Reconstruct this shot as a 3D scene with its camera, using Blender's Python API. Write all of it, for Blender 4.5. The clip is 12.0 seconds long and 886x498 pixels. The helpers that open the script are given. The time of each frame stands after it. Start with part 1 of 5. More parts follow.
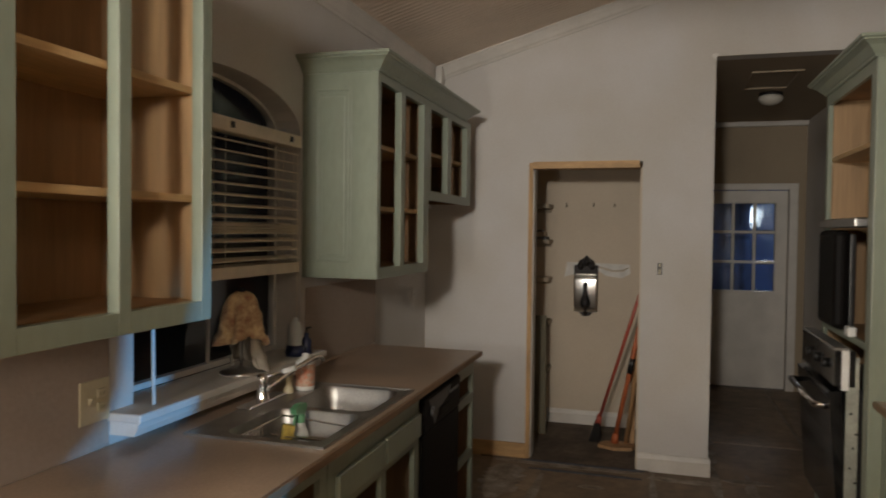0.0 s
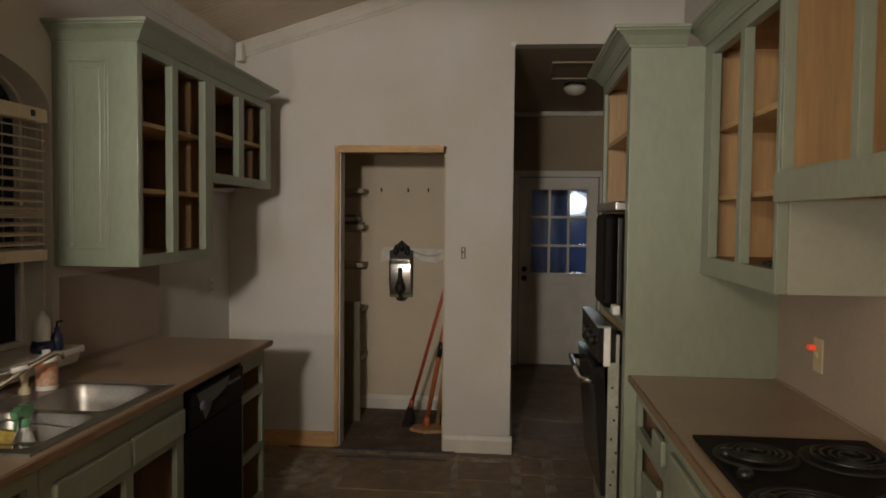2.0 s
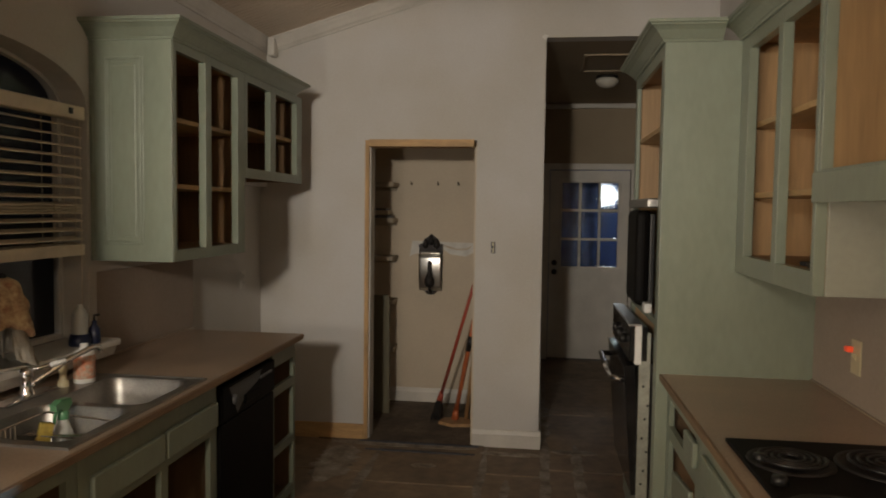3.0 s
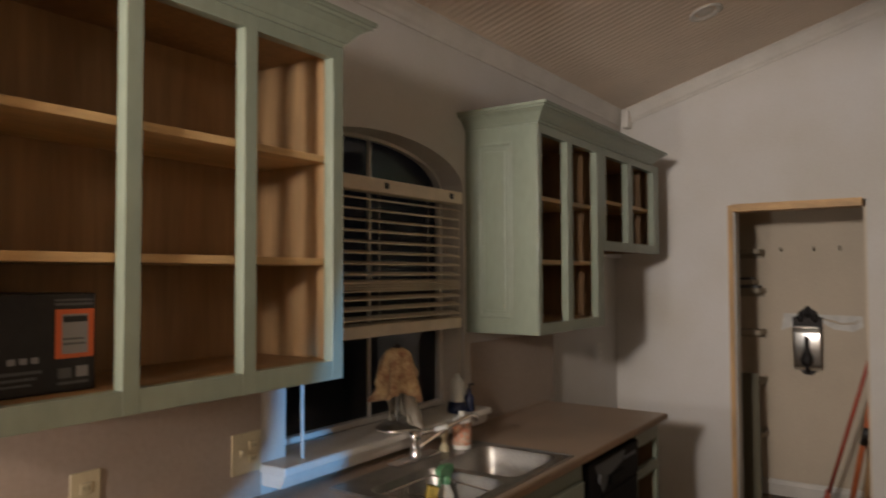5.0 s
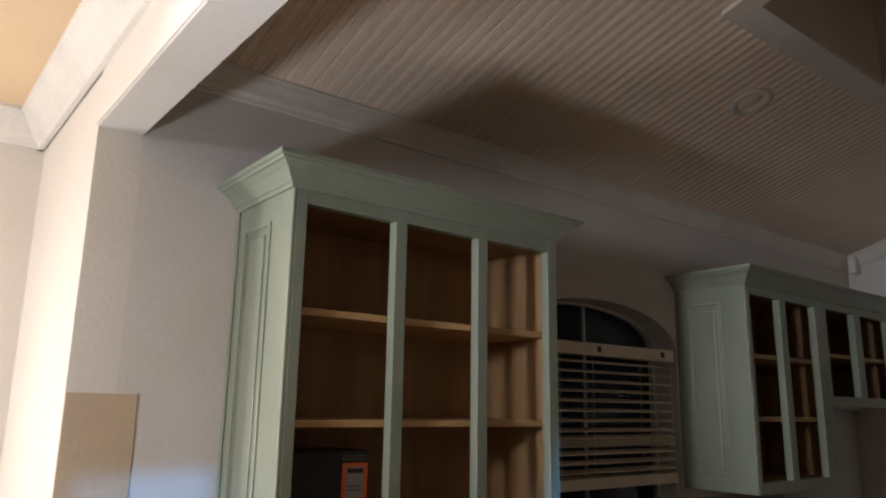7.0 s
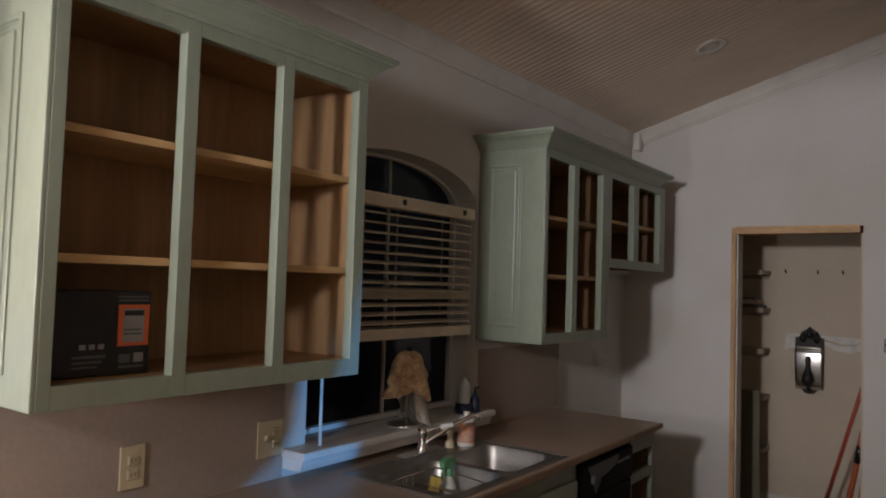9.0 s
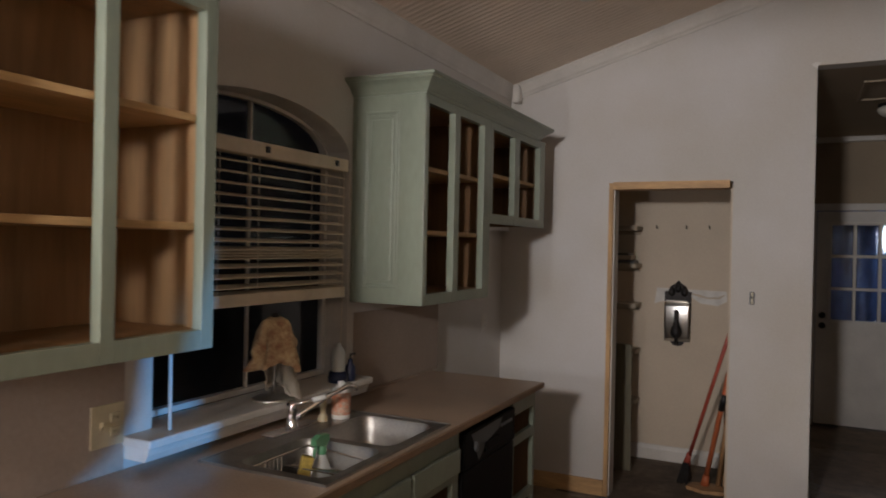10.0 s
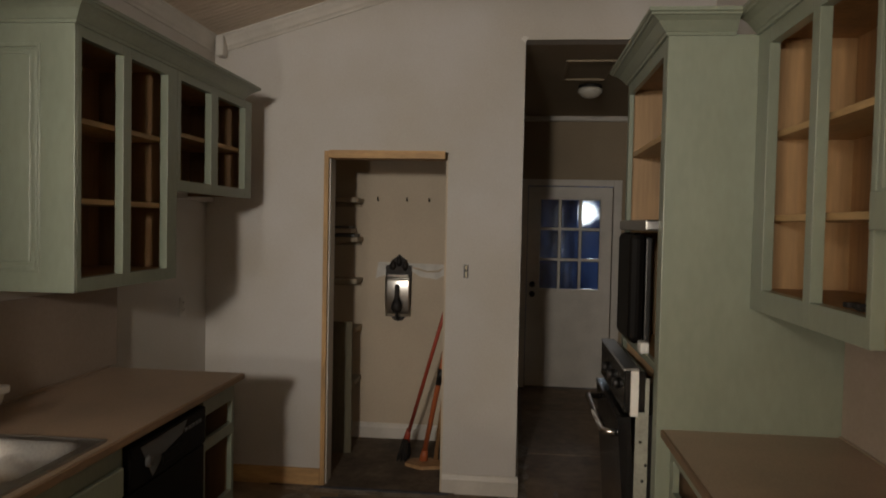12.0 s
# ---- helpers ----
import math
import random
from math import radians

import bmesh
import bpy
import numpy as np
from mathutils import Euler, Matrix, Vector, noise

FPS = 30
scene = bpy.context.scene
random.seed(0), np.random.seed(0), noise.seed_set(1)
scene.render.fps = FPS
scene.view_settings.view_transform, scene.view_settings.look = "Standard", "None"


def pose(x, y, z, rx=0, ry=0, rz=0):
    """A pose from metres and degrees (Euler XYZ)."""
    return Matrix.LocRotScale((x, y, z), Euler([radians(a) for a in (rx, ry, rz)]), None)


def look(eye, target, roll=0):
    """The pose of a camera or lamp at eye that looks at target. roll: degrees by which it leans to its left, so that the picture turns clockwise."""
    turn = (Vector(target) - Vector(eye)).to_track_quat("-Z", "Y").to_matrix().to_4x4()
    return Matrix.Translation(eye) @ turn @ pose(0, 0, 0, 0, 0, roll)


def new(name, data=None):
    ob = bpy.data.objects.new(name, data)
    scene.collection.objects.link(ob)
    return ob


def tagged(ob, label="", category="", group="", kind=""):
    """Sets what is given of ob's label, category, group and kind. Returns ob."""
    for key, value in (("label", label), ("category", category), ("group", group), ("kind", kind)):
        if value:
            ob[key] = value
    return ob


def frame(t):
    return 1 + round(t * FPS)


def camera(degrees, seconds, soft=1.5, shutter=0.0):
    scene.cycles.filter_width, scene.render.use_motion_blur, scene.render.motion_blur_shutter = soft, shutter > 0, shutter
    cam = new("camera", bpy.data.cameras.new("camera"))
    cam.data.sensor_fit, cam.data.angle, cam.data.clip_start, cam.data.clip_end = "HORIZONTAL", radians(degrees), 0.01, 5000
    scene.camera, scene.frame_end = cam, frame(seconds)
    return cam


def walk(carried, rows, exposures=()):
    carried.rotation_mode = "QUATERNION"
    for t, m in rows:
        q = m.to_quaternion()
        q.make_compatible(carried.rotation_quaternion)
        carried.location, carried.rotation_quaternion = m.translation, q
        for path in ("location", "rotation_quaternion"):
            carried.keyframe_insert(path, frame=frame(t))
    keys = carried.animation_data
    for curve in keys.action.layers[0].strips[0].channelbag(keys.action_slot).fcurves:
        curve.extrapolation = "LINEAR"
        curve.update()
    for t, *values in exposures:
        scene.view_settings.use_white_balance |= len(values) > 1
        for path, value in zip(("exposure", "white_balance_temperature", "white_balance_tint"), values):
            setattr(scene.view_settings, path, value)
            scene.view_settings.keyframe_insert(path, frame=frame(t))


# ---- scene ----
cam = camera(62.9, 12.0, soft=1.8, shutter=0.38)
PATH = [
    (0, (0.08, 0.212, 1.553), (-0.486, 2.13, 1.501), 0.7),
    (0.5, (0.12, 0.246, 1.544), (-0.276, 2.206, 1.522), 0.8),
    (1, (0.217, 0.301, 1.56), (-0.065, 2.28, 1.511), 0.5),
    (1.5, (0.337, 0.34, 1.564), (0.12, 2.327, 1.494), 0.5),
    (2, (0.399, 0.358, 1.544), (0.217, 2.348, 1.46), 0.6),
    (2.5, (0.394, 0.363, 1.544), (0.198, 2.35, 1.443), 0.8),
    (2.7, (0.395, 0.359, 1.558), (0.188, 2.345, 1.447), 0.8),
    (4.5, (0.348, 0.398, 1.584), (-0.566, 2.177, 1.57), 0.0),
    (5, (0.296, 0.396, 1.591), (-0.827, 2.05, 1.663), -0.2),
    (5.5, (0.253, 0.379, 1.625), (-1.114, 1.831, 1.779), 0.7),
    (6, (0.403, 0.279, 1.644), (-1.161, 1.502, 1.882), 2.0),
    (6.2, (0.477, 0.246, 1.663), (-1.129, 1.403, 1.954), 2.7),
    (6.5, (0.541, 0.172, 1.681), (-1.057, 1.311, 2.068), 2.2),
    (6.6, (0.536, 0.143, 1.684), (-1.042, 1.299, 2.099), 1.7),
    (6.7, (0.569, 0.118, 1.683), (-0.999, 1.28, 2.119), 1.5),
    (8.3, (0.631, 0.115, 1.617), (-0.675, 1.62, 1.786), 1.9),
    (8.5, (0.63, 0.143, 1.607), (-0.658, 1.666, 1.749), 1.9),
    (9, (0.476, 0.211, 1.6), (-0.697, 1.828, 1.694), 1.8),
    (9.5, (0.326, 0.285, 1.597), (-0.682, 2.012, 1.635), 1.7),
    (10, (0.326, 0.439, 1.592), (-0.549, 2.237, 1.583), 1.2),
    (10.5, (0.33, 0.65, 1.596), (-0.451, 2.49, 1.551), -1.1),
    (11, (0.272, 0.858, 1.59), (-0.251, 2.788, 1.53), -0.2),
    (11.5, (0.293, 0.988, 1.614), (0.144, 2.983, 1.594), 1.0),
    (12, (0.384, 0.852, 1.593), (0.186, 2.841, 1.525), 1.2),
]
EXPOSURES = [(0.0, -0.1, 6250, 7), (1.0, -0.2, 6350, 7), (2.5, -0.2, 6600, 5), (4.5, -0.03, 6600, 11), (5.0, 0.08, 6300, 11), (5.5, 0.1, 5450, 12), (6.0, -0.3, 5450, 12), (6.5, -0.8, 5500, 11), (8.5, -0.4, 5550, 9), (9.0, -0.32, 5650, 12), (9.5, -0.2, 5850, 13), (10.0, -0.08, 5850, 12), (10.5, -0.15, 5950, 11), (11.5, -0.42, 6400, 10), (12.0, -0.38, 6500, 7)]
walk(cam, [(t, look(eye, target, roll)) for t, eye, target, roll in PATH], EXPOSURES)

# ---- world and lights ----
world = bpy.data.worlds.new("night")
scene.world = world
world.use_nodes = True
world.node_tree.nodes["Background"].inputs["Color"].default_value = (0.14, 0.14, 0.17, 1)
world.node_tree.nodes["Background"].inputs["Strength"].default_value = 0.006


def lamp(name, kind, power, colour, m, **more):
    data = bpy.data.lights.new(name, kind)
    data.energy, data.color = power, colour
    for key, value in more.items():
        if key == "radius":
            data.shadow_soft_size = value
        if key == "size":
            data.size = value
        if key == "spot":
            data.spot_size, data.spot_blend = radians(value), more.get("blend", 0.25)
    ob = new(name, data)
    ob.matrix_world = m
    return ob


# a work light in the camera's room aimed into the kitchen, a warm table lamp by its west wall, three added fill lights
# in that room, a cool lamp behind an added slotted wall
lamp("work_light", "SPOT", 440, (1.0, 0.90, 0.80), look((-0.26, -1.3, 2.13), (-0.34, 5.1, 1.95)), radius=0.11, spot=49.5, blend=1.0)
lamp("table_lamp", "POINT", 135, (1.0, 0.88, 0.74), pose(-2.05, -1.1, 1.5), radius=0.09)
# three unseen fill lights that brighten the west wall, near cabinet and worktop
lamp("room_fill", "POINT", 16, (1.0, 0.89, 0.77), pose(1.15, -1.5, 2.45), radius=0.1)
lamp("spill_fill", "POINT", 46, (1.0, 0.91, 0.82), pose(-0.55, -1.15, 2.22), radius=0.1)
lamp("low_fill", "POINT", 70, (1.0, 0.92, 0.83), pose(-0.92, -0.5, 1.5), radius=0.09)
lamp("cool_lamp", "SPOT", 1150, (0.16, 0.50, 1.0), look((3.9, -1.2, 1.0), (2.4, -0.45, 1.0)), radius=0.014, spot=40)
# added light outside the door, only there to brighten the tarpaulin
lamp("yard_fill", "POINT", 12, (0.80, 0.88, 1.0), pose(1.5, 10.6, 2.3), radius=0.1)


# ---- materials ----
def material(name, base, rough=0.6, metal=0.0, vary=0.12, scale=6.0, fine=60.0, bump=0.05, stretch=(1, 1, 1), dark=None, coat=0.0, per_piece=0.0):
    """A surface with a slow and a fine variation of its colour, gloss and relief."""
    mat = bpy.data.materials.new(name)
    mat.use_nodes = True
    nodes, links = mat.node_tree.nodes, mat.node_tree.links
    bsdf = nodes["Principled BSDF"]
    coords = nodes.new("ShaderNodeTexCoord")
    mapping = nodes.new("ShaderNodeMapping")
    mapping.inputs["Scale"].default_value = stretch
    geo = nodes.new("ShaderNodeNewGeometry")
    links.new(geo.outputs["Position"], mapping.inputs["Vector"])
    slow, quick = nodes.new("ShaderNodeTexNoise"), nodes.new("ShaderNodeTexNoise")
    slow.inputs["Scale"].default_value, slow.inputs["Detail"].default_value = scale, 5
    quick.inputs["Scale"].default_value, quick.inputs["Detail"].default_value = fine, 4
    for tex in (slow, quick):
        links.new(mapping.outputs["Vector"], tex.inputs["Vector"])
    ramp = nodes.new("ShaderNodeValToRGB")
    low = dark or tuple(c * (1 - vary * 1.6) for c in base)
    high = tuple(min(1.0, c * (1 + vary * 0.6)) for c in base)
    ramp.color_ramp.elements[0].position, ramp.color_ramp.elements[0].color = 0.32, (*low, 1)
    ramp.color_ramp.elements[1].position, ramp.color_ramp.elements[1].color = 0.68, (*high, 1)
    links.new(slow.outputs["Fac"], ramp.inputs["Fac"])
    mix = nodes.new("ShaderNodeMix")
    mix.data_type, mix.blend_type = "RGBA", "OVERLAY"
    mix.inputs["Factor"].default_value = min(1.0, vary * 2.2)
    links.new(ramp.outputs["Color"], mix.inputs["A"])
    links.new(quick.outputs["Color"], mix.inputs["B"])
    bw = nodes.new("ShaderNodeRGBToBW")
    links.new(quick.outputs["Color"], bw.inputs["Color"])
    links.new(bw.outputs["Val"], mix.inputs["B"])
    out = mix.outputs["Result"]
    if per_piece:
        info = nodes.new("ShaderNodeObjectInfo")
        span = nodes.new("ShaderNodeMapRange")
        span.inputs["To Min"].default_value, span.inputs["To Max"].default_value = 1 - per_piece, 1 + per_piece
        links.new(info.outputs["Random"], span.inputs["Value"])
        tone = nodes.new("ShaderNodeHueSaturation")
        links.new(span.outputs["Result"], tone.inputs["Value"])
        links.new(out, tone.inputs["Color"])
        out = tone.outputs["Color"]
    links.new(out, bsdf.inputs["Base Color"])
    gloss = nodes.new("ShaderNodeMapRange")
    gloss.inputs["To Min"].default_value, gloss.inputs["To Max"].default_value = max(0.02, rough - 0.1), min(1.0, rough + 0.1)
    links.new(slow.outputs["Fac"], gloss.inputs["Value"])
    links.new(gloss.outputs["Result"], bsdf.inputs["Roughness"])
    bsdf.inputs["Metallic"].default_value = metal
    bsdf.inputs["Coat Weight"].default_value = coat
    if bump:
        relief = nodes.new("ShaderNodeBump")
        relief.inputs["Strength"].default_value, relief.inputs["Distance"].default_value = bump, 0.01
        links.new(quick.outputs["Fac"], relief.inputs["Height"])
        links.new(relief.outputs["Normal"], bsdf.inputs["Normal"])
    return mat


def plain(name, base, rough=0.5, metal=0.0, glow=0.0, clear=0.0):
    mat = bpy.data.materials.new(name)
    mat.use_nodes = True
    bsdf = mat.node_tree.nodes["Principled BSDF"]
    bsdf.inputs["Base Color"].default_value = (*base, 1)
    bsdf.inputs["Roughness"].default_value, bsdf.inputs["Metallic"].default_value = rough, metal
    bsdf.inputs["Transmission Weight"].default_value = clear
    if glow:
        bsdf.inputs["Emission Color"].default_value, bsdf.inputs["Emission Strength"].default_value = (*base, 1), glow
    return mat


WALL = material("wall_paint", (0.60, 0.575, 0.55), 0.75, vary=0.06, scale=1.6, fine=90, bump=0.07, dark=(0.555, 0.515, 0.455))
ROOM_WALL = material("room_wall_paint", (0.66, 0.61, 0.54), 0.75, vary=0.05, scale=1.2, fine=90, bump=0.12)
BARE = material("bare_plaster", (0.36, 0.29, 0.235), 0.85, vary=0.07, scale=2.0, fine=60, bump=0.1)
# dark tone for unseen walls, so they bounce less light
UNLIT = material("low_bounce_dark", (0.34, 0.27, 0.21), 0.7, vary=0.15, scale=2, fine=30, stretch=(3, 3, 0.3))
CLOSET = material("closet_paint", (0.60, 0.505, 0.385), 0.75, vary=0.06, scale=2.0, fine=80, bump=0.08)
# closet tan darkened for the jamb's shade over the shelves
SHELF_PAINT = material("shaded_shelf_paint", (0.40, 0.34, 0.255), 0.75, vary=0.1, scale=4, fine=70, bump=0.08)
PATCH = material("white_patch", (0.72, 0.69, 0.64), 0.7, vary=0.1, scale=9, fine=60, bump=0.2)
# hall tan kept dark, with the hall's dimness in its colour
HALL_WALL = material("dim_hall_paint", (0.36, 0.285, 0.195), 0.75, vary=0.06, scale=1.5, fine=80, bump=0.08)
CEILING = material("ceiling_paint", (0.70, 0.58, 0.46), 0.55, vary=0.08, scale=1.6, fine=60, bump=0.04)
ROOM_CEILING = material("room_ceiling_paint", (0.62, 0.46, 0.28), 0.8, vary=0.05, scale=1.5, fine=80)
TRIM = material("trim_paint", (0.66, 0.62, 0.56), 0.45, vary=0.07, scale=5, fine=60, bump=0.04)
RAW_PINE = material("raw_pine", (0.62, 0.38, 0.17), 0.6, vary=0.22, scale=5, fine=60, bump=0.08, stretch=(3, 3, 0.35))
PINE_ACROSS = material("raw_pine_across", (0.62, 0.38, 0.17), 0.6, vary=0.22, scale=5, fine=60, bump=0.08, stretch=(0.35, 3, 3))
GREEN = material("sage_paint", (0.245, 0.270, 0.205), 0.36, vary=0.07, scale=4, fine=45, bump=0.06, stretch=(1, 1, 0.4))
SIDE_WOOD = material("cabinet_side_wood", (0.40, 0.245, 0.115), 0.5, vary=0.2, scale=3.2, fine=26, bump=0.04, stretch=(2.2, 2.2, 0.18))
WOOD = material("cabinet_wood", (0.33, 0.185, 0.078), 0.55, vary=0.2, scale=3.2, fine=26, bump=0.04, stretch=(2.2, 2.2, 0.18))
SHELF = material("shelf_wood", (0.55, 0.35, 0.155), 0.5, vary=0.2, scale=4, fine=40, bump=0.04, stretch=(2, 0.3, 2))
# cabinet wood darkened to hold the shade inside the base units
SHADED_WOOD = material("shaded_carcass_wood", (0.13, 0.075, 0.034), 0.6, vary=0.2, scale=3.2, fine=26, bump=0.04, stretch=(2.2, 2.2, 0.18))
# amber side wood, darkened further to weaken the lamp's stripes on it
AMBER_WOOD = material("dimmed_amber_wood", (0.205, 0.11, 0.042), 0.5, vary=0.2, scale=3.2, fine=26, bump=0.04, stretch=(2.2, 2.2, 0.18))
PALE_END = material("pale_primer", (0.33, 0.33, 0.27), 0.45, vary=0.06, scale=4, fine=45, bump=0.05)
TAN_STRIP = material("tan_strip", (0.49, 0.38, 0.26), 0.8, vary=0.06, scale=3, fine=70, bump=0.08)
BOARD = material("green_grey_board", (0.16, 0.14, 0.09), 0.7, vary=0.18, scale=3, fine=30, stretch=(3, 3, 0.3))
COUNTER = material("countertop_laminate", (0.385, 0.285, 0.205), 0.32, vary=0.16, scale=2.4, fine=120, bump=0.03)
EDGE = material("counter_edge_wood", (0.24, 0.15, 0.085), 0.55, vary=0.2, scale=6, fine=50, stretch=(2, 0.3, 2))
TILE = material("floor_tile", (0.25, 0.178, 0.115), 0.62, vary=0.3, scale=2.2, fine=14, bump=0.12, dark=(0.155, 0.108, 0.07), per_piece=0.10)
DUST = material("mortar_dust", (0.33, 0.285, 0.235), 0.92, vary=0.3, scale=9, fine=60, bump=0.2, dark=(0.185, 0.145, 0.108))
SHADOW_STRIP = material("blue_black_shade", (0.075, 0.078, 0.095), 0.6, vary=0.3, scale=14, fine=60)
GROUT = material("dusty_grout", (0.30, 0.25, 0.20), 0.9, vary=0.2, scale=5, fine=50, bump=0.2)
WORN = material("closet_floor_dirt", (0.15, 0.115, 0.085), 0.85, vary=0.3, scale=4, fine=25, bump=0.2)
STEEL = material("brushed_steel", (0.42, 0.41, 0.39), 0.36, 1.0, vary=0.1, scale=8, fine=150, bump=0.02, stretch=(1, 0.2, 1))
SINK = material("sink_steel", (0.41, 0.39, 0.36), 0.42, 1.0, vary=0.15, scale=10, fine=150, bump=0.03)
CHROME = plain("chrome", (0.85, 0.85, 0.86), 0.08, 1.0)
BLACK = material("black_enamel", (0.012, 0.011, 0.011), 0.18, vary=0.2, scale=5, fine=60, bump=0.01, coat=0.3)
BLACK_MATT = material("black_plastic", (0.014, 0.0125, 0.0115), 0.36, vary=0.2, scale=9, fine=90)
DEEP_BLACK = plain("worn_black_enamel", (0.006, 0.005, 0.0045), 0.5)
DEEP_BLACK.node_tree.nodes["Principled BSDF"].inputs["Specular IOR Level"].default_value = 0.08
IRON = material("dark_iron", (0.035, 0.03, 0.028), 0.55, 0.6, vary=0.3, scale=25, fine=120, bump=0.2)
SILVER = plain("polished_plate", (0.82, 0.80, 0.76), 0.28, 1.0)
BLIND = material("blind_slat", (0.74, 0.64, 0.49), 0.5, vary=0.08, scale=7, fine=50, bump=0.02)
IVORY = material("ivory_plastic", (0.55, 0.47, 0.30), 0.35, vary=0.05, scale=20, fine=100)
WHITE = material("white_plastic", (0.72, 0.70, 0.66), 0.4, vary=0.05, scale=20, fine=100)
CLOTH = material("patterned_cloth", (0.66, 0.52, 0.30), 0.9, vary=0.3, scale=24, fine=110, bump=0.3, dark=(0.42, 0.20, 0.12))
TOWEL = material("plain_towel", (0.46, 0.41, 0.33), 0.95, vary=0.12, scale=20, fine=200, bump=0.4)
ORANGE_WOOD = material("orange_handle", (0.52, 0.14, 0.05), 0.45, vary=0.15, scale=12, fine=60, stretch=(2, 2, 0.3))
RED_WOOD = material("red_handle", (0.40, 0.07, 0.04), 0.45, vary=0.15, scale=12, fine=60, stretch=(2, 2, 0.3))
TAN_WOOD = material("tan_handle", (0.48, 0.28, 0.13), 0.55, vary=0.15, scale=12, fine=60, stretch=(2, 2, 0.3))
BRISTLE = material("black_bristles", (0.03, 0.025, 0.022), 0.9, vary=0.3, scale=60, fine=200, bump=0.5)
GREEN_PLASTIC = plain("green_plastic", (0.10, 0.27, 0.13), 0.35)
MILKY = plain("milky_plastic", (0.58, 0.59, 0.55), 0.35)
YELLOW = material("yellow_sponge", (0.52, 0.38, 0.08), 0.9, vary=0.15, scale=60, fine=300, bump=0.4)
ORANGE_LABEL = material("orange_label", (0.50, 0.13, 0.05), 0.5, vary=0.35, scale=48, fine=120, dark=(0.50, 0.42, 0.32))
BLUE_PLASTIC = plain("blue_plastic", (0.012, 0.018, 0.05), 0.3)
BOX_BLACK = material("box_card", (0.018, 0.016, 0.016), 0.35, vary=0.2, scale=12, fine=60)
BOX_ORANGE = plain("box_orange", (0.62, 0.13, 0.04), 0.4)
BOX_PALE = plain("box_pale", (0.27, 0.26, 0.26), 0.5)
BOX_GREY = plain("box_grey", (0.10, 0.10, 0.10), 0.5)
RED_LIGHT = plain("red_pilot_light", (1.0, 0.09, 0.03), 0.4, glow=0.28)
GLASS = plain("window_glass", (1, 1, 1), 0.02, clear=1.0)
GLASS.node_tree.nodes["Principled BSDF"].inputs["IOR"].default_value = 1.25
WAVY_GLASS = plain("old_door_glass", (0.95, 0.98, 1.0), 0.02, clear=1.0)
wave, relief = WAVY_GLASS.node_tree.nodes.new("ShaderNodeTexNoise"), WAVY_GLASS.node_tree.nodes.new("ShaderNodeBump")
wave.inputs["Scale"].default_value, relief.inputs["Strength"].default_value, relief.inputs["Distance"].default_value = 16, 0.07, 0.01
WAVY_GLASS.node_tree.links.new(wave.outputs["Fac"], relief.inputs["Height"])
WAVY_GLASS.node_tree.links.new(relief.outputs["Normal"], WAVY_GLASS.node_tree.nodes["Principled BSDF"].inputs["Normal"])
BULB = plain("bulb_glow", (0.85, 0.93, 1.0), 0.4, glow=60)
TARP = material("blue_tarp", (0.09, 0.16, 0.42), 0.3, vary=0.6, scale=4, fine=14, bump=0.3, dark=(0.02, 0.03, 0.07), stretch=(2.5, 1, 0.5))
EARTH = material("night_ground", (0.05, 0.05, 0.04), 0.95, vary=0.3, scale=2, fine=20, bump=0.3)
FROST = plain("opal_glass", (0.62, 0.58, 0.50), 0.3)
ZINC = material("zinc_flange", (0.33, 0.33, 0.275), 0.5, vary=0.15, scale=14, fine=90, bump=0.05)


# ---- building helpers ----
def block(bm, x0, x1, y0, y1, z0, z1, bevel=0.0):
    """A box added to bm, its edges rounded by bevel."""
    made = bmesh.ops.create_cube(bm, size=1.0)["verts"]
    for v in made:
        v.co = Vector(((x0 + x1) / 2 + v.co.x * (x1 - x0), (y0 + y1) / 2 + v.co.y * (y1 - y0), (z0 + z1) / 2 + v.co.z * (z1 - z0)))
    if bevel:
        edges = {e for v in made for e in v.link_edges}
        bmesh.ops.bevel(bm, geom=list(edges), offset=bevel, segments=2, profile=0.5, affect="EDGES")
    return bm


def box(x0, x1, y0, y1, z0, z1, bevel=0.0):
    return block(bmesh.new(), x0, x1, y0, y1, z0, z1, bevel)


def prism(points, axis, a, b, bm=None):
    """A polygon, given in the two other axes in their order, drawn out along an axis from a to b."""
    bm = bm or bmesh.new()

    def at(p, d):
        return {"x": (d, p[0], p[1]), "y": (p[0], d, p[1]), "z": (p[0], p[1], d)}[axis]

    low, high = [bm.verts.new(at(p, a)) for p in points], [bm.verts.new(at(p, b)) for p in points]
    faces = [bm.faces.new(low), bm.faces.new(high[::-1])]
    for n in range(len(points)):
        m = (n + 1) % len(points)
        faces.append(bm.faces.new((low[m], low[n], high[n], high[m])))
    bmesh.ops.recalc_face_normals(bm, faces=bm.faces[:])
    return bm


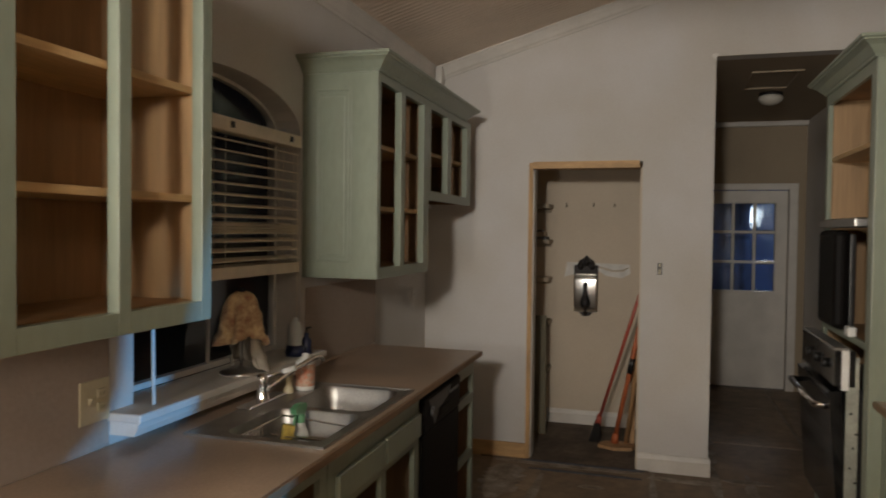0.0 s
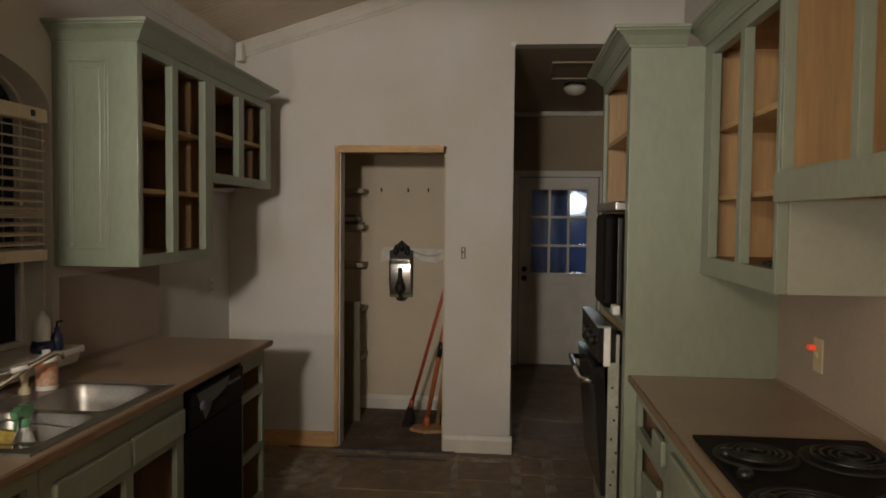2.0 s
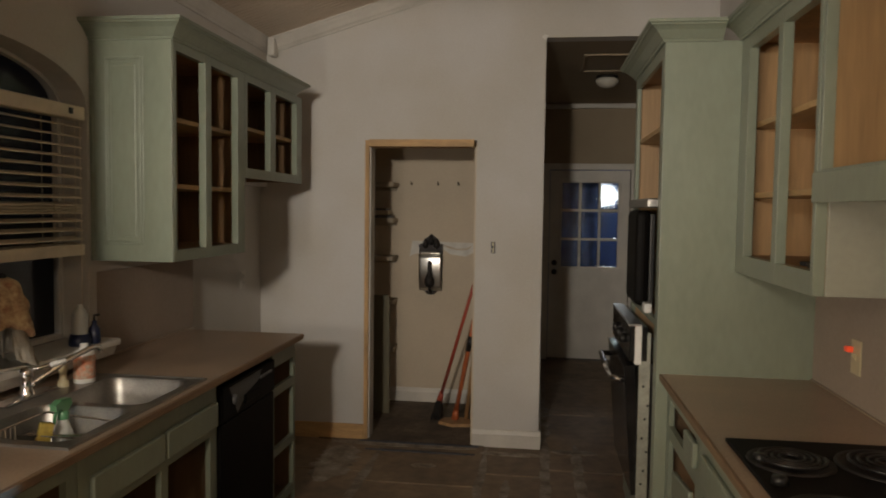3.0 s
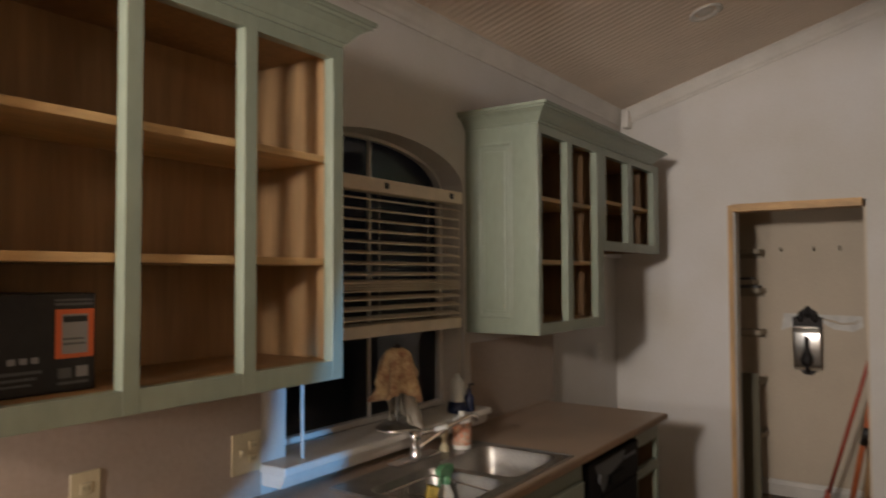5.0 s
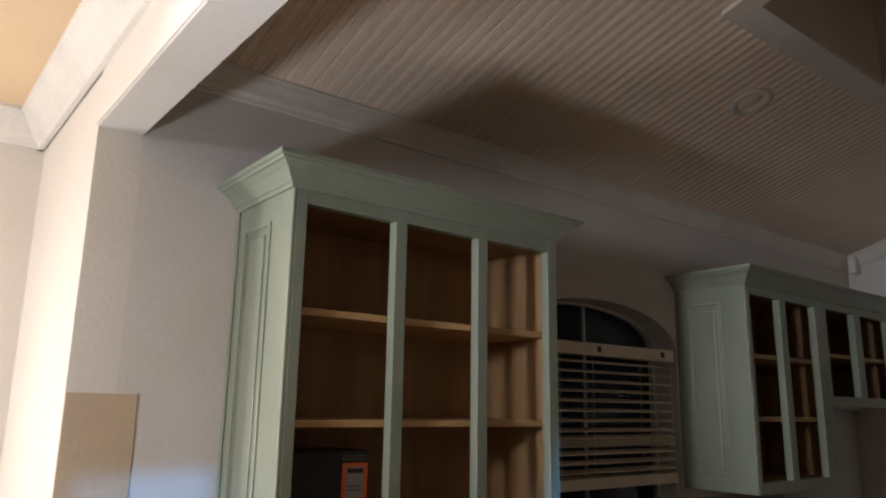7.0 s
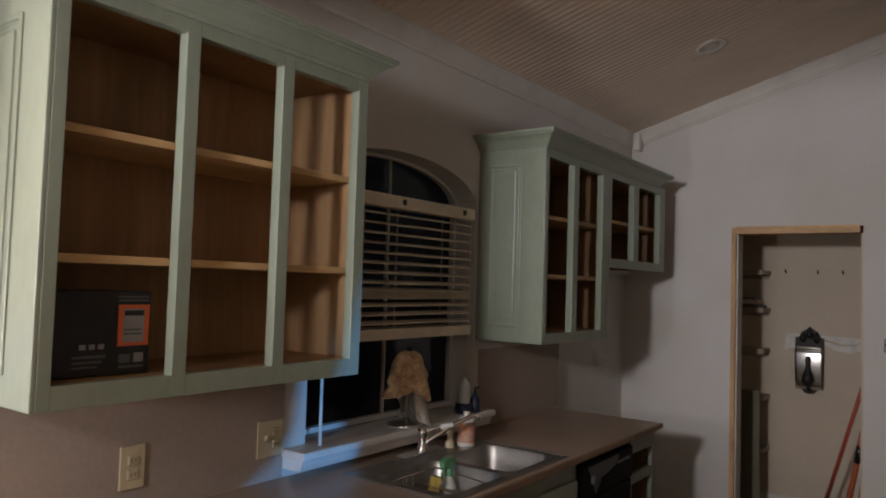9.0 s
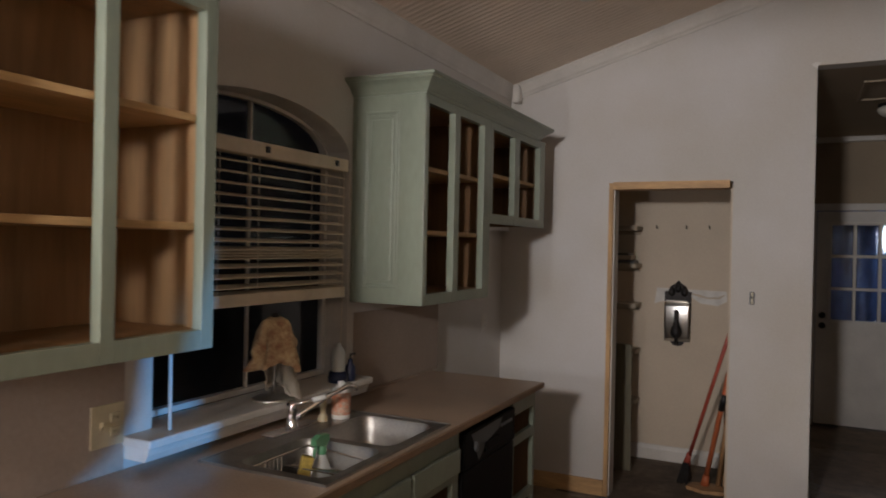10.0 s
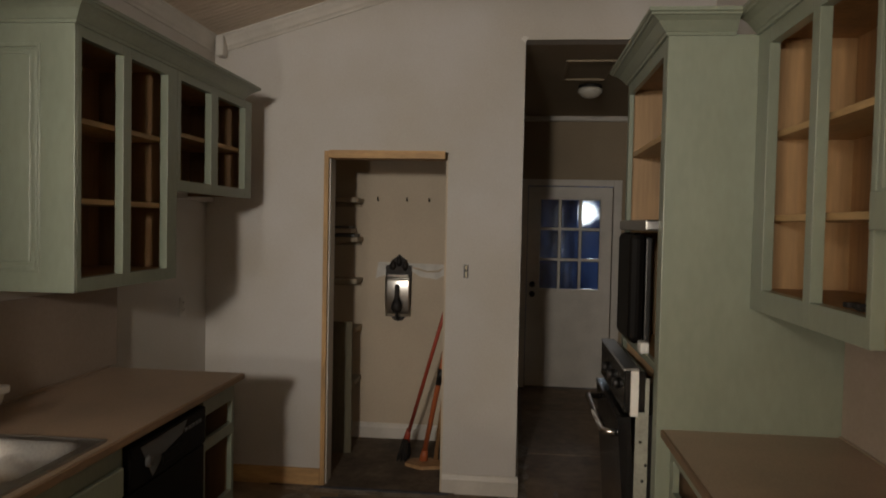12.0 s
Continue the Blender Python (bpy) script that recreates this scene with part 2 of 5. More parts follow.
def turned(profile, n=24, centre=(0, 0, 0), bm=None):
    """A body turned round the z axis from (radius, height) pairs."""
    bm = bm or bmesh.new()
    rings = []
    for r, z in profile:
        if r < 1e-5:
            rings.append([bm.verts.new((centre[0], centre[1], centre[2] + z))])
        else:
            rings.append([bm.verts.new((centre[0] + r * math.cos(2 * math.pi * k / n), centre[1] + r * math.sin(2 * math.pi * k / n), centre[2] + z)) for k in range(n)])
    for a, b in zip(rings, rings[1:]):
        for k in range(n):
            m = (k + 1) % n
            corners = [a[k % len(a)], a[m % len(a)], b[m % len(b)], b[k % len(b)]]
            unique = list(dict.fromkeys(corners))
            if len(unique) > 2:
                bm.faces.new(unique)
    for face in bm.faces:
        face.smooth = True
    bmesh.ops.recalc_face_normals(bm, faces=bm.faces[:])
    return bm


def slab_round(x0, x1, y0, y1, hole, z0, z1):
    """A slab with a rectangular cut-out, as one closed mesh."""
    bm = bmesh.new()
    xs, ys = (x0, hole[0], hole[1], x1), (y0, hole[2], hole[3], y1)
    v = [[[bm.verts.new((x, y, z)) for z in (z0, z1)] for y in ys] for x in xs]
    cells = [(i, j) for i in range(3) for j in range(3) if (i, j) != (1, 1)]
    for i, j in cells:
        for k in (0, 1):
            bm.faces.new((v[i][j][k], v[i + 1][j][k], v[i + 1][j + 1][k], v[i][j + 1][k]))
        for di, dj, p, q in ((-1, 0, (i, j), (i, j + 1)), (1, 0, (i + 1, j), (i + 1, j + 1)), (0, -1, (i, j), (i + 1, j)), (0, 1, (i, j + 1), (i + 1, j + 1))):
            if (i + di, j + dj) not in cells:
                bm.faces.new((v[p[0]][p[1]][0], v[q[0]][q[1]][0], v[q[0]][q[1]][1], v[p[0]][p[1]][1]))
    bmesh.ops.recalc_face_normals(bm, faces=bm.faces[:])
    return bm


def tube(points, r, n=12, bm=None):
    """A round bar along a line of points; r may be one radius or one for each point."""
    bm = bm or bmesh.new()
    points = [Vector(p) for p in points]
    radii = r if isinstance(r, (list, tuple)) else [r] * len(points)
    rings, side = [], None
    for k, p in enumerate(points):
        way = (points[min(k + 1, len(points) - 1)] - points[max(k - 1, 0)]).normalized()
        if side is None:
            side = way.orthogonal().normalized()
        side = (side - way * side.dot(way)).normalized()
        up = way.cross(side)
        rings.append([bm.verts.new(p + radii[k] * (math.cos(2 * math.pi * j / n) * side + math.sin(2 * math.pi * j / n) * up)) for j in range(n)])
    for a, b in zip(rings, rings[1:]):
        for j in range(n):
            bm.faces.new((a[j], a[(j + 1) % n], b[(j + 1) % n], b[j])).smooth = True
    bm.faces.new(rings[0][::-1]), bm.faces.new(rings[-1])
    bmesh.ops.recalc_face_normals(bm, faces=bm.faces[:])
    return bm


def mesh_of(bm, name, mat):
    data = bpy.data.meshes.new(name)
    bm.to_mesh(data)
    bm.free()
    data.materials.append(mat)
    return data


def part(name, bm, mat, parent=None, label=""):
    """One mesh object under a thing or a part; its mesh is laid out in the plan's metres."""
    ob = new(name, mesh_of(bm, name, mat))
    if parent:
        ob.parent = parent
        if parent.type == "EMPTY":
            ob.matrix_parent_inverse = Matrix.Translation(-parent.location)
    return tagged(ob, label)


def thing(name, place, label, category, group=""):
    ob = new(name)
    ob.empty_display_size = 0.05
    ob.location = place
    return tagged(ob, label, category, group)


def structure(name, bm, mat, label="", category=""):
    return tagged(part(name, bm, mat), label, category, kind="structure")


def soft(ob, width=0.004, segments=2):
    mod = ob.modifiers.new("bevel", "BEVEL")
    mod.width, mod.segments, mod.limit_method = width, segments, "ANGLE"
    return ob


# ---- plan ----
WEST, EAST, NORTH, SOUTH = -1.44, 1.475, 5.09, 0.517
SLOPE, EAVE = 0.297, 2.67          # kitchen ceiling: height at the west wall and its rise to the east
TOP = 3.75


def ceiling_at(x):
    return EAVE + SLOPE * (x - WEST)


# ---- large structure ----
structure("floor", box(-2.6, 4.4, -6.6, 8.2, -0.16, -0.012), GROUT, "dusty mortar bed between the floor tiles", "floor")

WIN_Y0, WIN_Y1, WIN_Z0, SPRING, ARCH = 2.05, 3.12, 0.985, 1.955, 2.145


def arch_points(y0, y1, z_spring, z_top, n=18):
    """Points of a shallow round arch from y1 back to y0."""
    half, rise = (y1 - y0) / 2, z_top - z_spring
    pts = []
    for k in range(n + 1):
        a = math.pi * k / n
        pts.append(((y0 + y1) / 2 + half * math.cos(a), z_spring + rise * math.sin(a) ** 0.92))
    return pts


west = bmesh.new()
block(west, WEST - 0.16, WEST, SOUTH + 0.12, WIN_Y0, 0, EAVE + 0.1)
block(west, WEST - 0.16, WEST, WIN_Y1, 3.955, 0, EAVE + 0.1)
block(west, WEST - 0.16, WEST, 3.955, NORTH + 0.12, 1.70, EAVE + 0.1)
block(west, WEST - 0.16, WEST - 0.045, 3.955, NORTH + 0.12, 0, 1.70)
block(west, WEST - 0.16, WEST, WIN_Y0, WIN_Y1, 0, WIN_Z0)
prism([(WIN_Y0, EAVE + 0.1), (WIN_Y1, EAVE + 0.1)] + arch_points(WIN_Y0, WIN_Y1, SPRING, ARCH), "x", WEST - 0.16, WEST, west)
structure("wall_west", west, WALL, "pale grey plaster kitchen wall with an arched window", "wall")

CLO_X0, CLO_X1, CLO_Z, HALL_X, HALL_Z = -0.752, -0.017, 2.015, 0.418, 2.667
north = bmesh.new()
block(north, WEST - 0.05, CLO_X0, NORTH, NORTH + 0.12, 0, TOP)
block(north, CLO_X0, CLO_X1, NORTH, NORTH + 0.12, CLO_Z, TOP)
block(north, CLO_X1, HALL_X, NORTH, NORTH + 0.12, 0, TOP)
block(north, HALL_X, EAST, NORTH, NORTH + 0.12, HALL_Z, TOP)
structure("wall_north", north, WALL, "pale grey gable wall with a bare closet opening and a hall opening", "wall")
structure("wall_east", box(EAST, EAST + 0.12, SOUTH + 0.12, 8.15, 0, TOP), WALL, "pale grey plaster kitchen wall behind the cooktop", "wall")

# beadboard ceiling: one mesh of narrow boards running up the slope
bead = bmesh.new()
y, pitch = SOUTH + 0.1, 0.046
LIGHT_X0, LIGHT_X1, LIGHT_Y0, LIGHT_Y1 = -0.442, 0.15, 2.21, 3.16     # skylight opening
while y < NORTH + 0.02:
    profile = [(y, 0.0), (y + 0.004, 0.005), (y + 0.010, 0.0065), (y + 0.014, 0.001), (y + 0.018, 0.006), (y + pitch - 0.004, 0.006)]
    spans = [(WEST - 0.05, LIGHT_X0), (LIGHT_X1, EAST + 0.05)] if LIGHT_Y0 < y + pitch / 2 < LIGHT_Y1 else [(WEST - 0.05, EAST + 0.05)]
    for span in spans:
        ends = []
        for x in span:
            ends.append([bead.verts.new((x, yy, ceiling_at(x) + 0.012 - d * 1.8)) for yy, d in profile + [(y + pitch, 0.0)]])
        for a in range(len(profile)):
            bead.faces.new((ends[0][a], ends[0][a + 1], ends[1][a + 1], ends[1][a]))
    y += pitch
bmesh.ops.remove_doubles(bead, verts=bead.verts[:], dist=0.0005)
for a, b, c, d in ((WEST - 0.16, LIGHT_X0, SOUTH, NORTH + 0.1), (LIGHT_X1, EAST + 0.12, SOUTH, NORTH + 0.1), (LIGHT_X0, LIGHT_X1, SOUTH, LIGHT_Y0), (LIGHT_X0, LIGHT_X1, LIGHT_Y1, NORTH + 0.1)):
    block(bead, a, b, c, d, TOP + 0.02, TOP + 0.1)
SHAFT = EAVE + SLOPE * 1.6 + 0.45
shaft = bmesh.new()
block(shaft, LIGHT_X0 - 0.03, LIGHT_X0, LIGHT_Y0, LIGHT_Y1, ceiling_at(LIGHT_X0) - 0.002, SHAFT)
block(shaft, LIGHT_X1, LIGHT_X1 + 0.03, LIGHT_Y0, LIGHT_Y1, ceiling_at(LIGHT_X1) - 0.002, SHAFT)
for a, b in ((LIGHT_Y0 - 0.03, LIGHT_Y0), (LIGHT_Y1, LIGHT_Y1 + 0.03)):
    prism([(LIGHT_X0 - 0.03, ceiling_at(LIGHT_X0 - 0.03)), (LIGHT_X1 + 0.03, ceiling_at(LIGHT_X1 + 0.03)), (LIGHT_X1 + 0.03, SHAFT), (LIGHT_X0 - 0.03, SHAFT)], "y", a, b, shaft)
structure("skylight_shaft", shaft, CEILING, "boxed skylight shaft in the sloping ceiling", "skylight")
skylight = structure("window_2", box(LIGHT_X0, LIGHT_X1, LIGHT_Y0, LIGHT_Y1, SHAFT - 0.03, SHAFT - 0.022), GLASS, "black skylight pane at night", "window")
for x0, x1, y0, y1 in ((LIGHT_X0 - 0.085, LIGHT_X0 + 0.004, LIGHT_Y0 - 0.085, LIGHT_Y1 + 0.085), (LIGHT_X1 - 0.004, LIGHT_X1 + 0.085, LIGHT_Y0 - 0.085, LIGHT_Y1 + 0.085), (LIGHT_X0 + 0.004, LIGHT_X1 - 0.004, LIGHT_Y0 - 0.085, LIGHT_Y0 + 0.004), (LIGHT_X0 + 0.004, LIGHT_X1 - 0.004, LIGHT_Y1 - 0.004, LIGHT_Y1 + 0.085)):
    structure("trim", prism([(x0, ceiling_at(x0) - 0.014), (x1, ceiling_at(x1) - 0.014), (x1, ceiling_at(x1) + 0.006), (x0, ceiling_at(x0) + 0.006)], "y", y0, y1), TRIM, "flat skylight casing", "casing")
structure("ceiling", bead, CEILING, "cream beadboard ceiling sloping up from the window wall", "ceiling")

# header over the wide opening towards the camera's room
structure("beam", box(WEST, EAST, SOUTH, SOUTH + 0.115, 2.408, TOP), WALL, "pale plastered header over the wide opening", "beam")

# crown moulding of the kitchen
CROWN = [(0, 0), (0.012, 0), (0.018, 0.012), (0.03, 0.022), (0.042, 0.045), (0.055, 0.062), (0.062, 0.075), (0.07, 0.08), (0.07, 0.092), (0, 0.092)]
structure("trim", prism([(WEST + d * 0.6, EAVE - 0.080 + h * 0.9 + 0.2 * d) for d, h in CROWN], "y", SOUTH + 0.11, NORTH), TRIM, "cream crown moulding along the sloping ceiling", "moulding")
gable = bmesh.new()
low, high = [], []
for d, h in CROWN:
    for row, x in ((low, WEST + 0.03), (high, EAST)):
        row.append(gable.verts.new((x, NORTH - d, ceiling_at(x) - 0.088 + h)))
gable.faces.new(low), gable.faces.new(high[::-1])
for n in range(len(CROWN)):
    m = (n + 1) % len(CROWN)
    gable.faces.new((low[n], low[m], high[m], high[n]))
bmesh.ops.recalc_face_normals(gable, faces=gable.faces[:])
structure("trim", gable, TRIM, "cream crown moulding along the gable wall", "moulding")
structure("trim", box(WEST + 0.035, WEST + 0.085, NORTH - 0.09, NORTH - 0.01, EAVE - 0.11, EAVE + 0.01, 0.012), TRIM, "cream crown corner block", "moulding")

# the camera's room
structure("wall_room_north", box(-2.30, WEST, SOUTH - 0.0, SOUTH + 0.12, 0, 2.80), ROOM_WALL, "bright cream wall beside the wide opening", "wall")
structure("wall_room_north_upper", box(WEST, EAST, SOUTH - 0.006, SOUTH, 2.412, 2.80), ROOM_WALL, "bright cream wall above the wide opening", "wall")
structure("wall_room_west", box(-2.42, -2.30, -6.3, SOUTH + 0.12, 0, 2.80), ROOM_WALL, "cream plaster wall", "wall")
# closing walls out of view, darkened to hold back bounced light
structure("wall_room_south", box(-2.42, 4.2, -6.42, -6.3, 0, 2.80), UNLIT, "unseen closing wall kept dark to cut bounced light", "wall")
structure("wall_room_east", box(4.2, 4.32, -6.42, SOUTH + 0.12, 0, 2.80), UNLIT, "unseen closing wall kept dark to cut bounced light", "wall")
structure("wall_room_northeast", box(EAST, 4.2, SOUTH, SOUTH + 0.12, 0, 2.80), UNLIT, "unseen closing wall kept dark to cut bounced light", "wall")
structure("ceiling_room", box(-2.42, 4.32, -6.42, SOUTH - 0.006, 2.69, 2.79), ROOM_CEILING, "tan painted flat ceiling", "ceiling")
structure("trim", prism([(SOUTH - 0.006 - d * 1.35, 2.57 + h * 1.3) for d, h in CROWN], "x", -2.30, 4.2), TRIM, "cream crown moulding", "moulding")
structure("trim", prism([(-2.30 + d * 1.35, 2.57 + h * 1.3) for d, h in CROWN], "y", -6.3, SOUTH - 0.006), TRIM, "cream crown moulding", "moulding")

# unseen wall added to cut the cool light into patches through its slots
partition = bmesh.new()
PXW = (2.40, 2.44)
block(partition, *PXW, -6.3, -0.72, 0, 2.69)
block(partition, *PXW, -0.605, -0.39, 0, 2.69)
block(partition, *PXW, -0.72, -0.605, 1.1386, 2.69)
block(partition, *PXW, -0.72, -0.605, 0, 0.70)
block(partition, *PXW, -0.222, SOUTH, 0, 2.69)
block(partition, *PXW, -0.39, -0.222, 1.19, 2.69)
block(partition, *PXW, -0.39, -0.222, 0, 0.94)
prism([(-0.39, 0.94), (-0.385, 0.974), (-0.346, 0.994), (-0.325, 1.02), (-0.317, 1.08), (-0.277, 1.19), (-0.39, 1.19)], "x", *PXW, partition)
structure("wall_room_gobo", partition, UNLIT, "added unseen wall with slots that shape the cool light", "wall")

# closet
structure("wall_closet_west", box(-1.16, -1.06, NORTH + 0.12, 6.20, 0, 2.5), CLOSET, "tan closet wall", "wall")
structure("wall_closet_north", box(-1.06, 0.06, 6.10, 6.20, 0, 2.5), CLOSET, "tan painted closet back wall", "wall")
structure("wall_closet_east", box(0.06, 0.14, NORTH + 0.12, 6.20, 0, 2.5), CLOSET, "tan closet wall", "wall")
structure("ceiling_closet", box(-1.16, 0.14, NORTH + 0.12, 6.20, 2.42, 2.5), CLOSET, "tan closet ceiling", "ceiling")
structure("floor_closet", box(-1.06, 0.06, NORTH - 0.03, 6.10, -0.01, 0.006), WORN, "dirty bare closet floor", "floor")

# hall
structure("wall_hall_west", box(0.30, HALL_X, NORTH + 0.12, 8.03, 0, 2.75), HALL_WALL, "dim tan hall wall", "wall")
DOOR_X0, DOOR_X1, DOOR_Z = 0.505, 1.318, 1.985
hall_end = bmesh.new()
block(hall_end, 0.30, DOOR_X0 - 0.012, 8.03, 8.15, 0, 2.75)
block(hall_end, DOOR_X1 + 0.012, EAST, 8.03, 8.15, 0, 2.75)
block(hall_end, DOOR_X0 - 0.012, DOOR_X1 + 0.012, 8.03, 8.15, DOOR_Z + 0.012, 2.75)
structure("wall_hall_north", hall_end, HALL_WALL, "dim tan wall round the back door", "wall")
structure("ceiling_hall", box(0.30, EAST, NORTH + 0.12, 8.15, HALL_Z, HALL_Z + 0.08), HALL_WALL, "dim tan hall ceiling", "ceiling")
structure("trim", box(HALL_X, EAST, 7.98, 8.03, HALL_Z - 0.05, HALL_Z, 0.01), TRIM, "narrow hall cornice", "moulding")

# bare rough framing round the closet
structure("trim", box(CLO_X0 + 0.0, CLO_X0 + 0.022, NORTH - 0.012, NORTH + 0.13, 0.0, CLO_Z), RAW_PINE, "raw pine closet jamb", "jamb")
structure("trim", box(CLO_X0 - 0.004, CLO_X0 + 0.012, NORTH - 0.016, NORTH - 0.003, 0.0, CLO_Z + 0.0, 0.002), RAW_PINE, "raw pine jamb edge", "jamb")
structure("trim", box(CLO_X0 + 0.022, CLO_X1 - 0.018, NORTH - 0.012, NORTH + 0.13, CLO_Z - 0.040, CLO_Z + 0.006), PINE_ACROSS, "raw pine closet head", "jamb")
structure("trim", box(CLO_X0 + 0.0225, CLO_X0 + 0.031, NORTH + 0.012, NORTH + 0.13, 0.0, CLO_Z - 0.042, 0.002), TRIM, "pale strip inside the pine jamb", "jamb")
structure("trim", box(CLO_X1 - 0.012, CLO_X1, NORTH - 0.004, NORTH + 0.13, 0.0, CLO_Z - 0.045), CLOSET, "chipped closet jamb", "jamb")

# skirting boards
SKIRT = [(0, 0), (0.016, 0), (0.016, 0.085), (0.012, 0.095), (0.008, 0.112), (0, 0.118)]
structure("baseboard", prism([(NORTH - d, h) for d, h in SKIRT], "x", CLO_X1 + 0.0, HALL_X + 0.014), TRIM, "cream moulded skirting board", "baseboard")
structure("baseboard", box(-1.35, CLO_X0 - 0.005, NORTH - 0.018, NORTH, 0.0, 0.105, 0.003), PINE_ACROSS, "raw pine skirting board", "baseboard")
structure("baseboard", prism([(6.10 - d, h) for d, h in SKIRT], "x", -0.86, 0.06), TRIM, "cream moulded skirting board in the closet", "baseboard")
structure("baseboard", prism([(HALL_X + d, h) for d, h in SKIRT], "y", NORTH + 0.0, 8.03), TRIM, "skirting board in the hall", "baseboard")

# bare plaster where the old splashback came off, and a tan strip by the opening
structure("wall_patch", box(WEST, WEST + 0.003, 3.17, 4.02, 0.916, 1.285), BARE, "bare brown plaster above the worktop", "wall")
structure("wall_patch", box(WEST, WEST + 0.003, 0.80, 1.945, 0.916, 1.30), BARE, "bare brown plaster under the cabinet", "wall")
structure("wall_patch", box(EAST - 0.003, EAST, 0.8, 3.345, 0.916, 1.62), BARE, "bare brown plaster behind the cooktop", "wall")
structure("wall_patch", box(WEST, WEST + 0.003, SOUTH + 0.002, 0.692, 0.916, 1.697), TAN_STRIP, "tan strip at the opening's corner", "wall")

# ---- window ----
window = structure("window_1", prism([(WIN_Y0 + 0.0, WIN_Z0 + 0.02), (WIN_Y1, WIN_Z0 + 0.02)] + arch_points(WIN_Y0, WIN_Y1, SPRING, ARCH), "x", WEST - 0.128, WEST - 0.124), GLASS, "dark arched window at night", "window")
window.visible_shadow = False
GX0, GX1 = WEST - 0.14, WEST - 0.105
for y0, y1, top in ((WIN_Y0, WIN_Y0 + 0.02, SPRING), (WIN_Y1 - 0.02, WIN_Y1, SPRING), (2.606, 2.617, ARCH - 0.012)):
    part("window_frame", box(GX0 + 0.006, GX1 - 0.012, y0, y1, WIN_Z0 + 0.028, top, 0.002), TRIM, window)
part("window_frame", box(GX0, GX1, WIN_Y0 + 0.02, WIN_Y1 - 0.02, WIN_Z0 + 0.028, WIN_Z0 + 0.05, 0.003), TRIM, window)
part("window_frame", box(GX0 + 0.002, GX1 - 0.002, WIN_Y0 + 0.02, WIN_Y1 - 0.02, SPRING - 0.015, SPRING + 0.015, 0.003), TRIM, window)
ring = bmesh.new()
outer, inner = arch_points(WIN_Y0, WIN_Y1, SPRING, ARCH), arch_points(WIN_Y0 + 0.014, WIN_Y1 - 0.014, SPRING, ARCH - 0.014)
for a in range(len(outer) - 1):
    prism([outer[a], outer[a + 1], inner[a + 1], inner[a]], "x", GX0, GX1 - 0.008, ring)
part("window_frame", ring, TRIM, window, "arched window head")
sill = part("window_sill", box(WEST - 0.105, WEST + 0.115, WIN_Y0 - 0.11, WIN_Y1 + 0.04, WIN_Z0, WIN_Z0 + 0.028, 0.006), TRIM, window, "deep cream window sill")
part("apron", prism([(WEST, 0.945), (WEST + 0.085, 0.945), (WEST + 0.095, 0.965), (WEST + 0.10, WIN_Z0), (WEST, WIN_Z0)], "y", WIN_Y0 - 0.10, WIN_Y1 + 0.03), TRIM, window, "cream apron moulding under the sill")

# ---- back door ----
door = structure("door_1", box(DOOR_X0, DOOR_X1, 8.052, 8.092, 0.012, 0.93), TRIM, "cream back door with nine panes", "door")
PX0, PX1, PZ0, PZ1 = 0.615, 1.216, 0.97, 1.872
door_rest = bmesh.new()
block(door_rest, DOOR_X0, PX0 - 0.005, 8.052, 8.092, 0.93, DOOR_Z)
block(door_rest, PX1 + 0.005, DOOR_X1, 8.052, 8.092, 0.93, DOOR_Z)
block(door_rest, PX0 - 0.005, PX1 + 0.005, 8.052, 8.092, PZ1, DOOR_Z)
block(door_rest, PX0 - 0.005, PX1 + 0.005, 8.052, 8.092, 0.93, PZ0)
part("door_frame", door_rest, TRIM, door)
for k in range(4):
    x = PX0 + (PX1 - PX0) * k / 3
    part("glazing_bar", box(x - 0.013, x + 0.013, 8.046, 8.098, PZ0, PZ1, 0.005), TRIM, door)
    z = PZ0 + (PZ1 - PZ0) * k / 3
    part("glazing_bar", box(PX0, PX1, 8.047, 8.097, z - 0.013, z + 0.013, 0.005), TRIM, door)
for a in range(3):
    for b in range(3):
        x, z = PX0 + (PX1 - PX0) * a / 3, PZ0 + (PZ1 - PZ0) * b / 3
        pane = part("pane", box(x + 0.013, x + (PX1 - PX0) / 3 - 0.013, 8.066, 8.078, z + 0.013, z + (PZ1 - PZ0) / 3 - 0.013, 0.0055), WAVY_GLASS, door)
        pane.visible_shadow = False
for z in (1.02, 0.925):
    part("door_handle", turned([(0, 0), (0.028, 0.0), (0.03, 0.01), (0.012, 0.016), (0.012, 0.03), (0.026, 0.045), (0.026, 0.06), (0, 0.068)], 16), IRON, door).matrix_local = pose(0.56, 8.052, z, 90)
for x0, x1, z0, z1 in ((DOOR_X0 - 0.085, DOOR_X0 - 0.006, 0, DOOR_Z + 0.07), (DOOR_X1 + 0.006, DOOR_X1 + 0.085, 0, DOOR_Z + 0.07), (DOOR_X0 - 0.006, DOOR_X1 + 0.006, DOOR_Z + 0.006, DOOR_Z + 0.07)):
    structure("trim", box(x0, x1, 8.012, 8.03, z0, z1, 0.004), TRIM, "cream door casing", "casing")

# ---- outside, behind the door ----
structure("ground", box(-60, 60, 8.2, 80, -0.3, -0.16), EARTH, "dark yard at night", "ground")
structure("ground", box(-60, -2.7, -60, 8.2, -0.3, -0.16), EARTH, "dark yard at night", "ground")
tarp = thing("tarp", (0.9, 9.1, -0.16), "creased blue tarpaulin hanging outside the back door", "tarp")
sheet = bmesh.new()
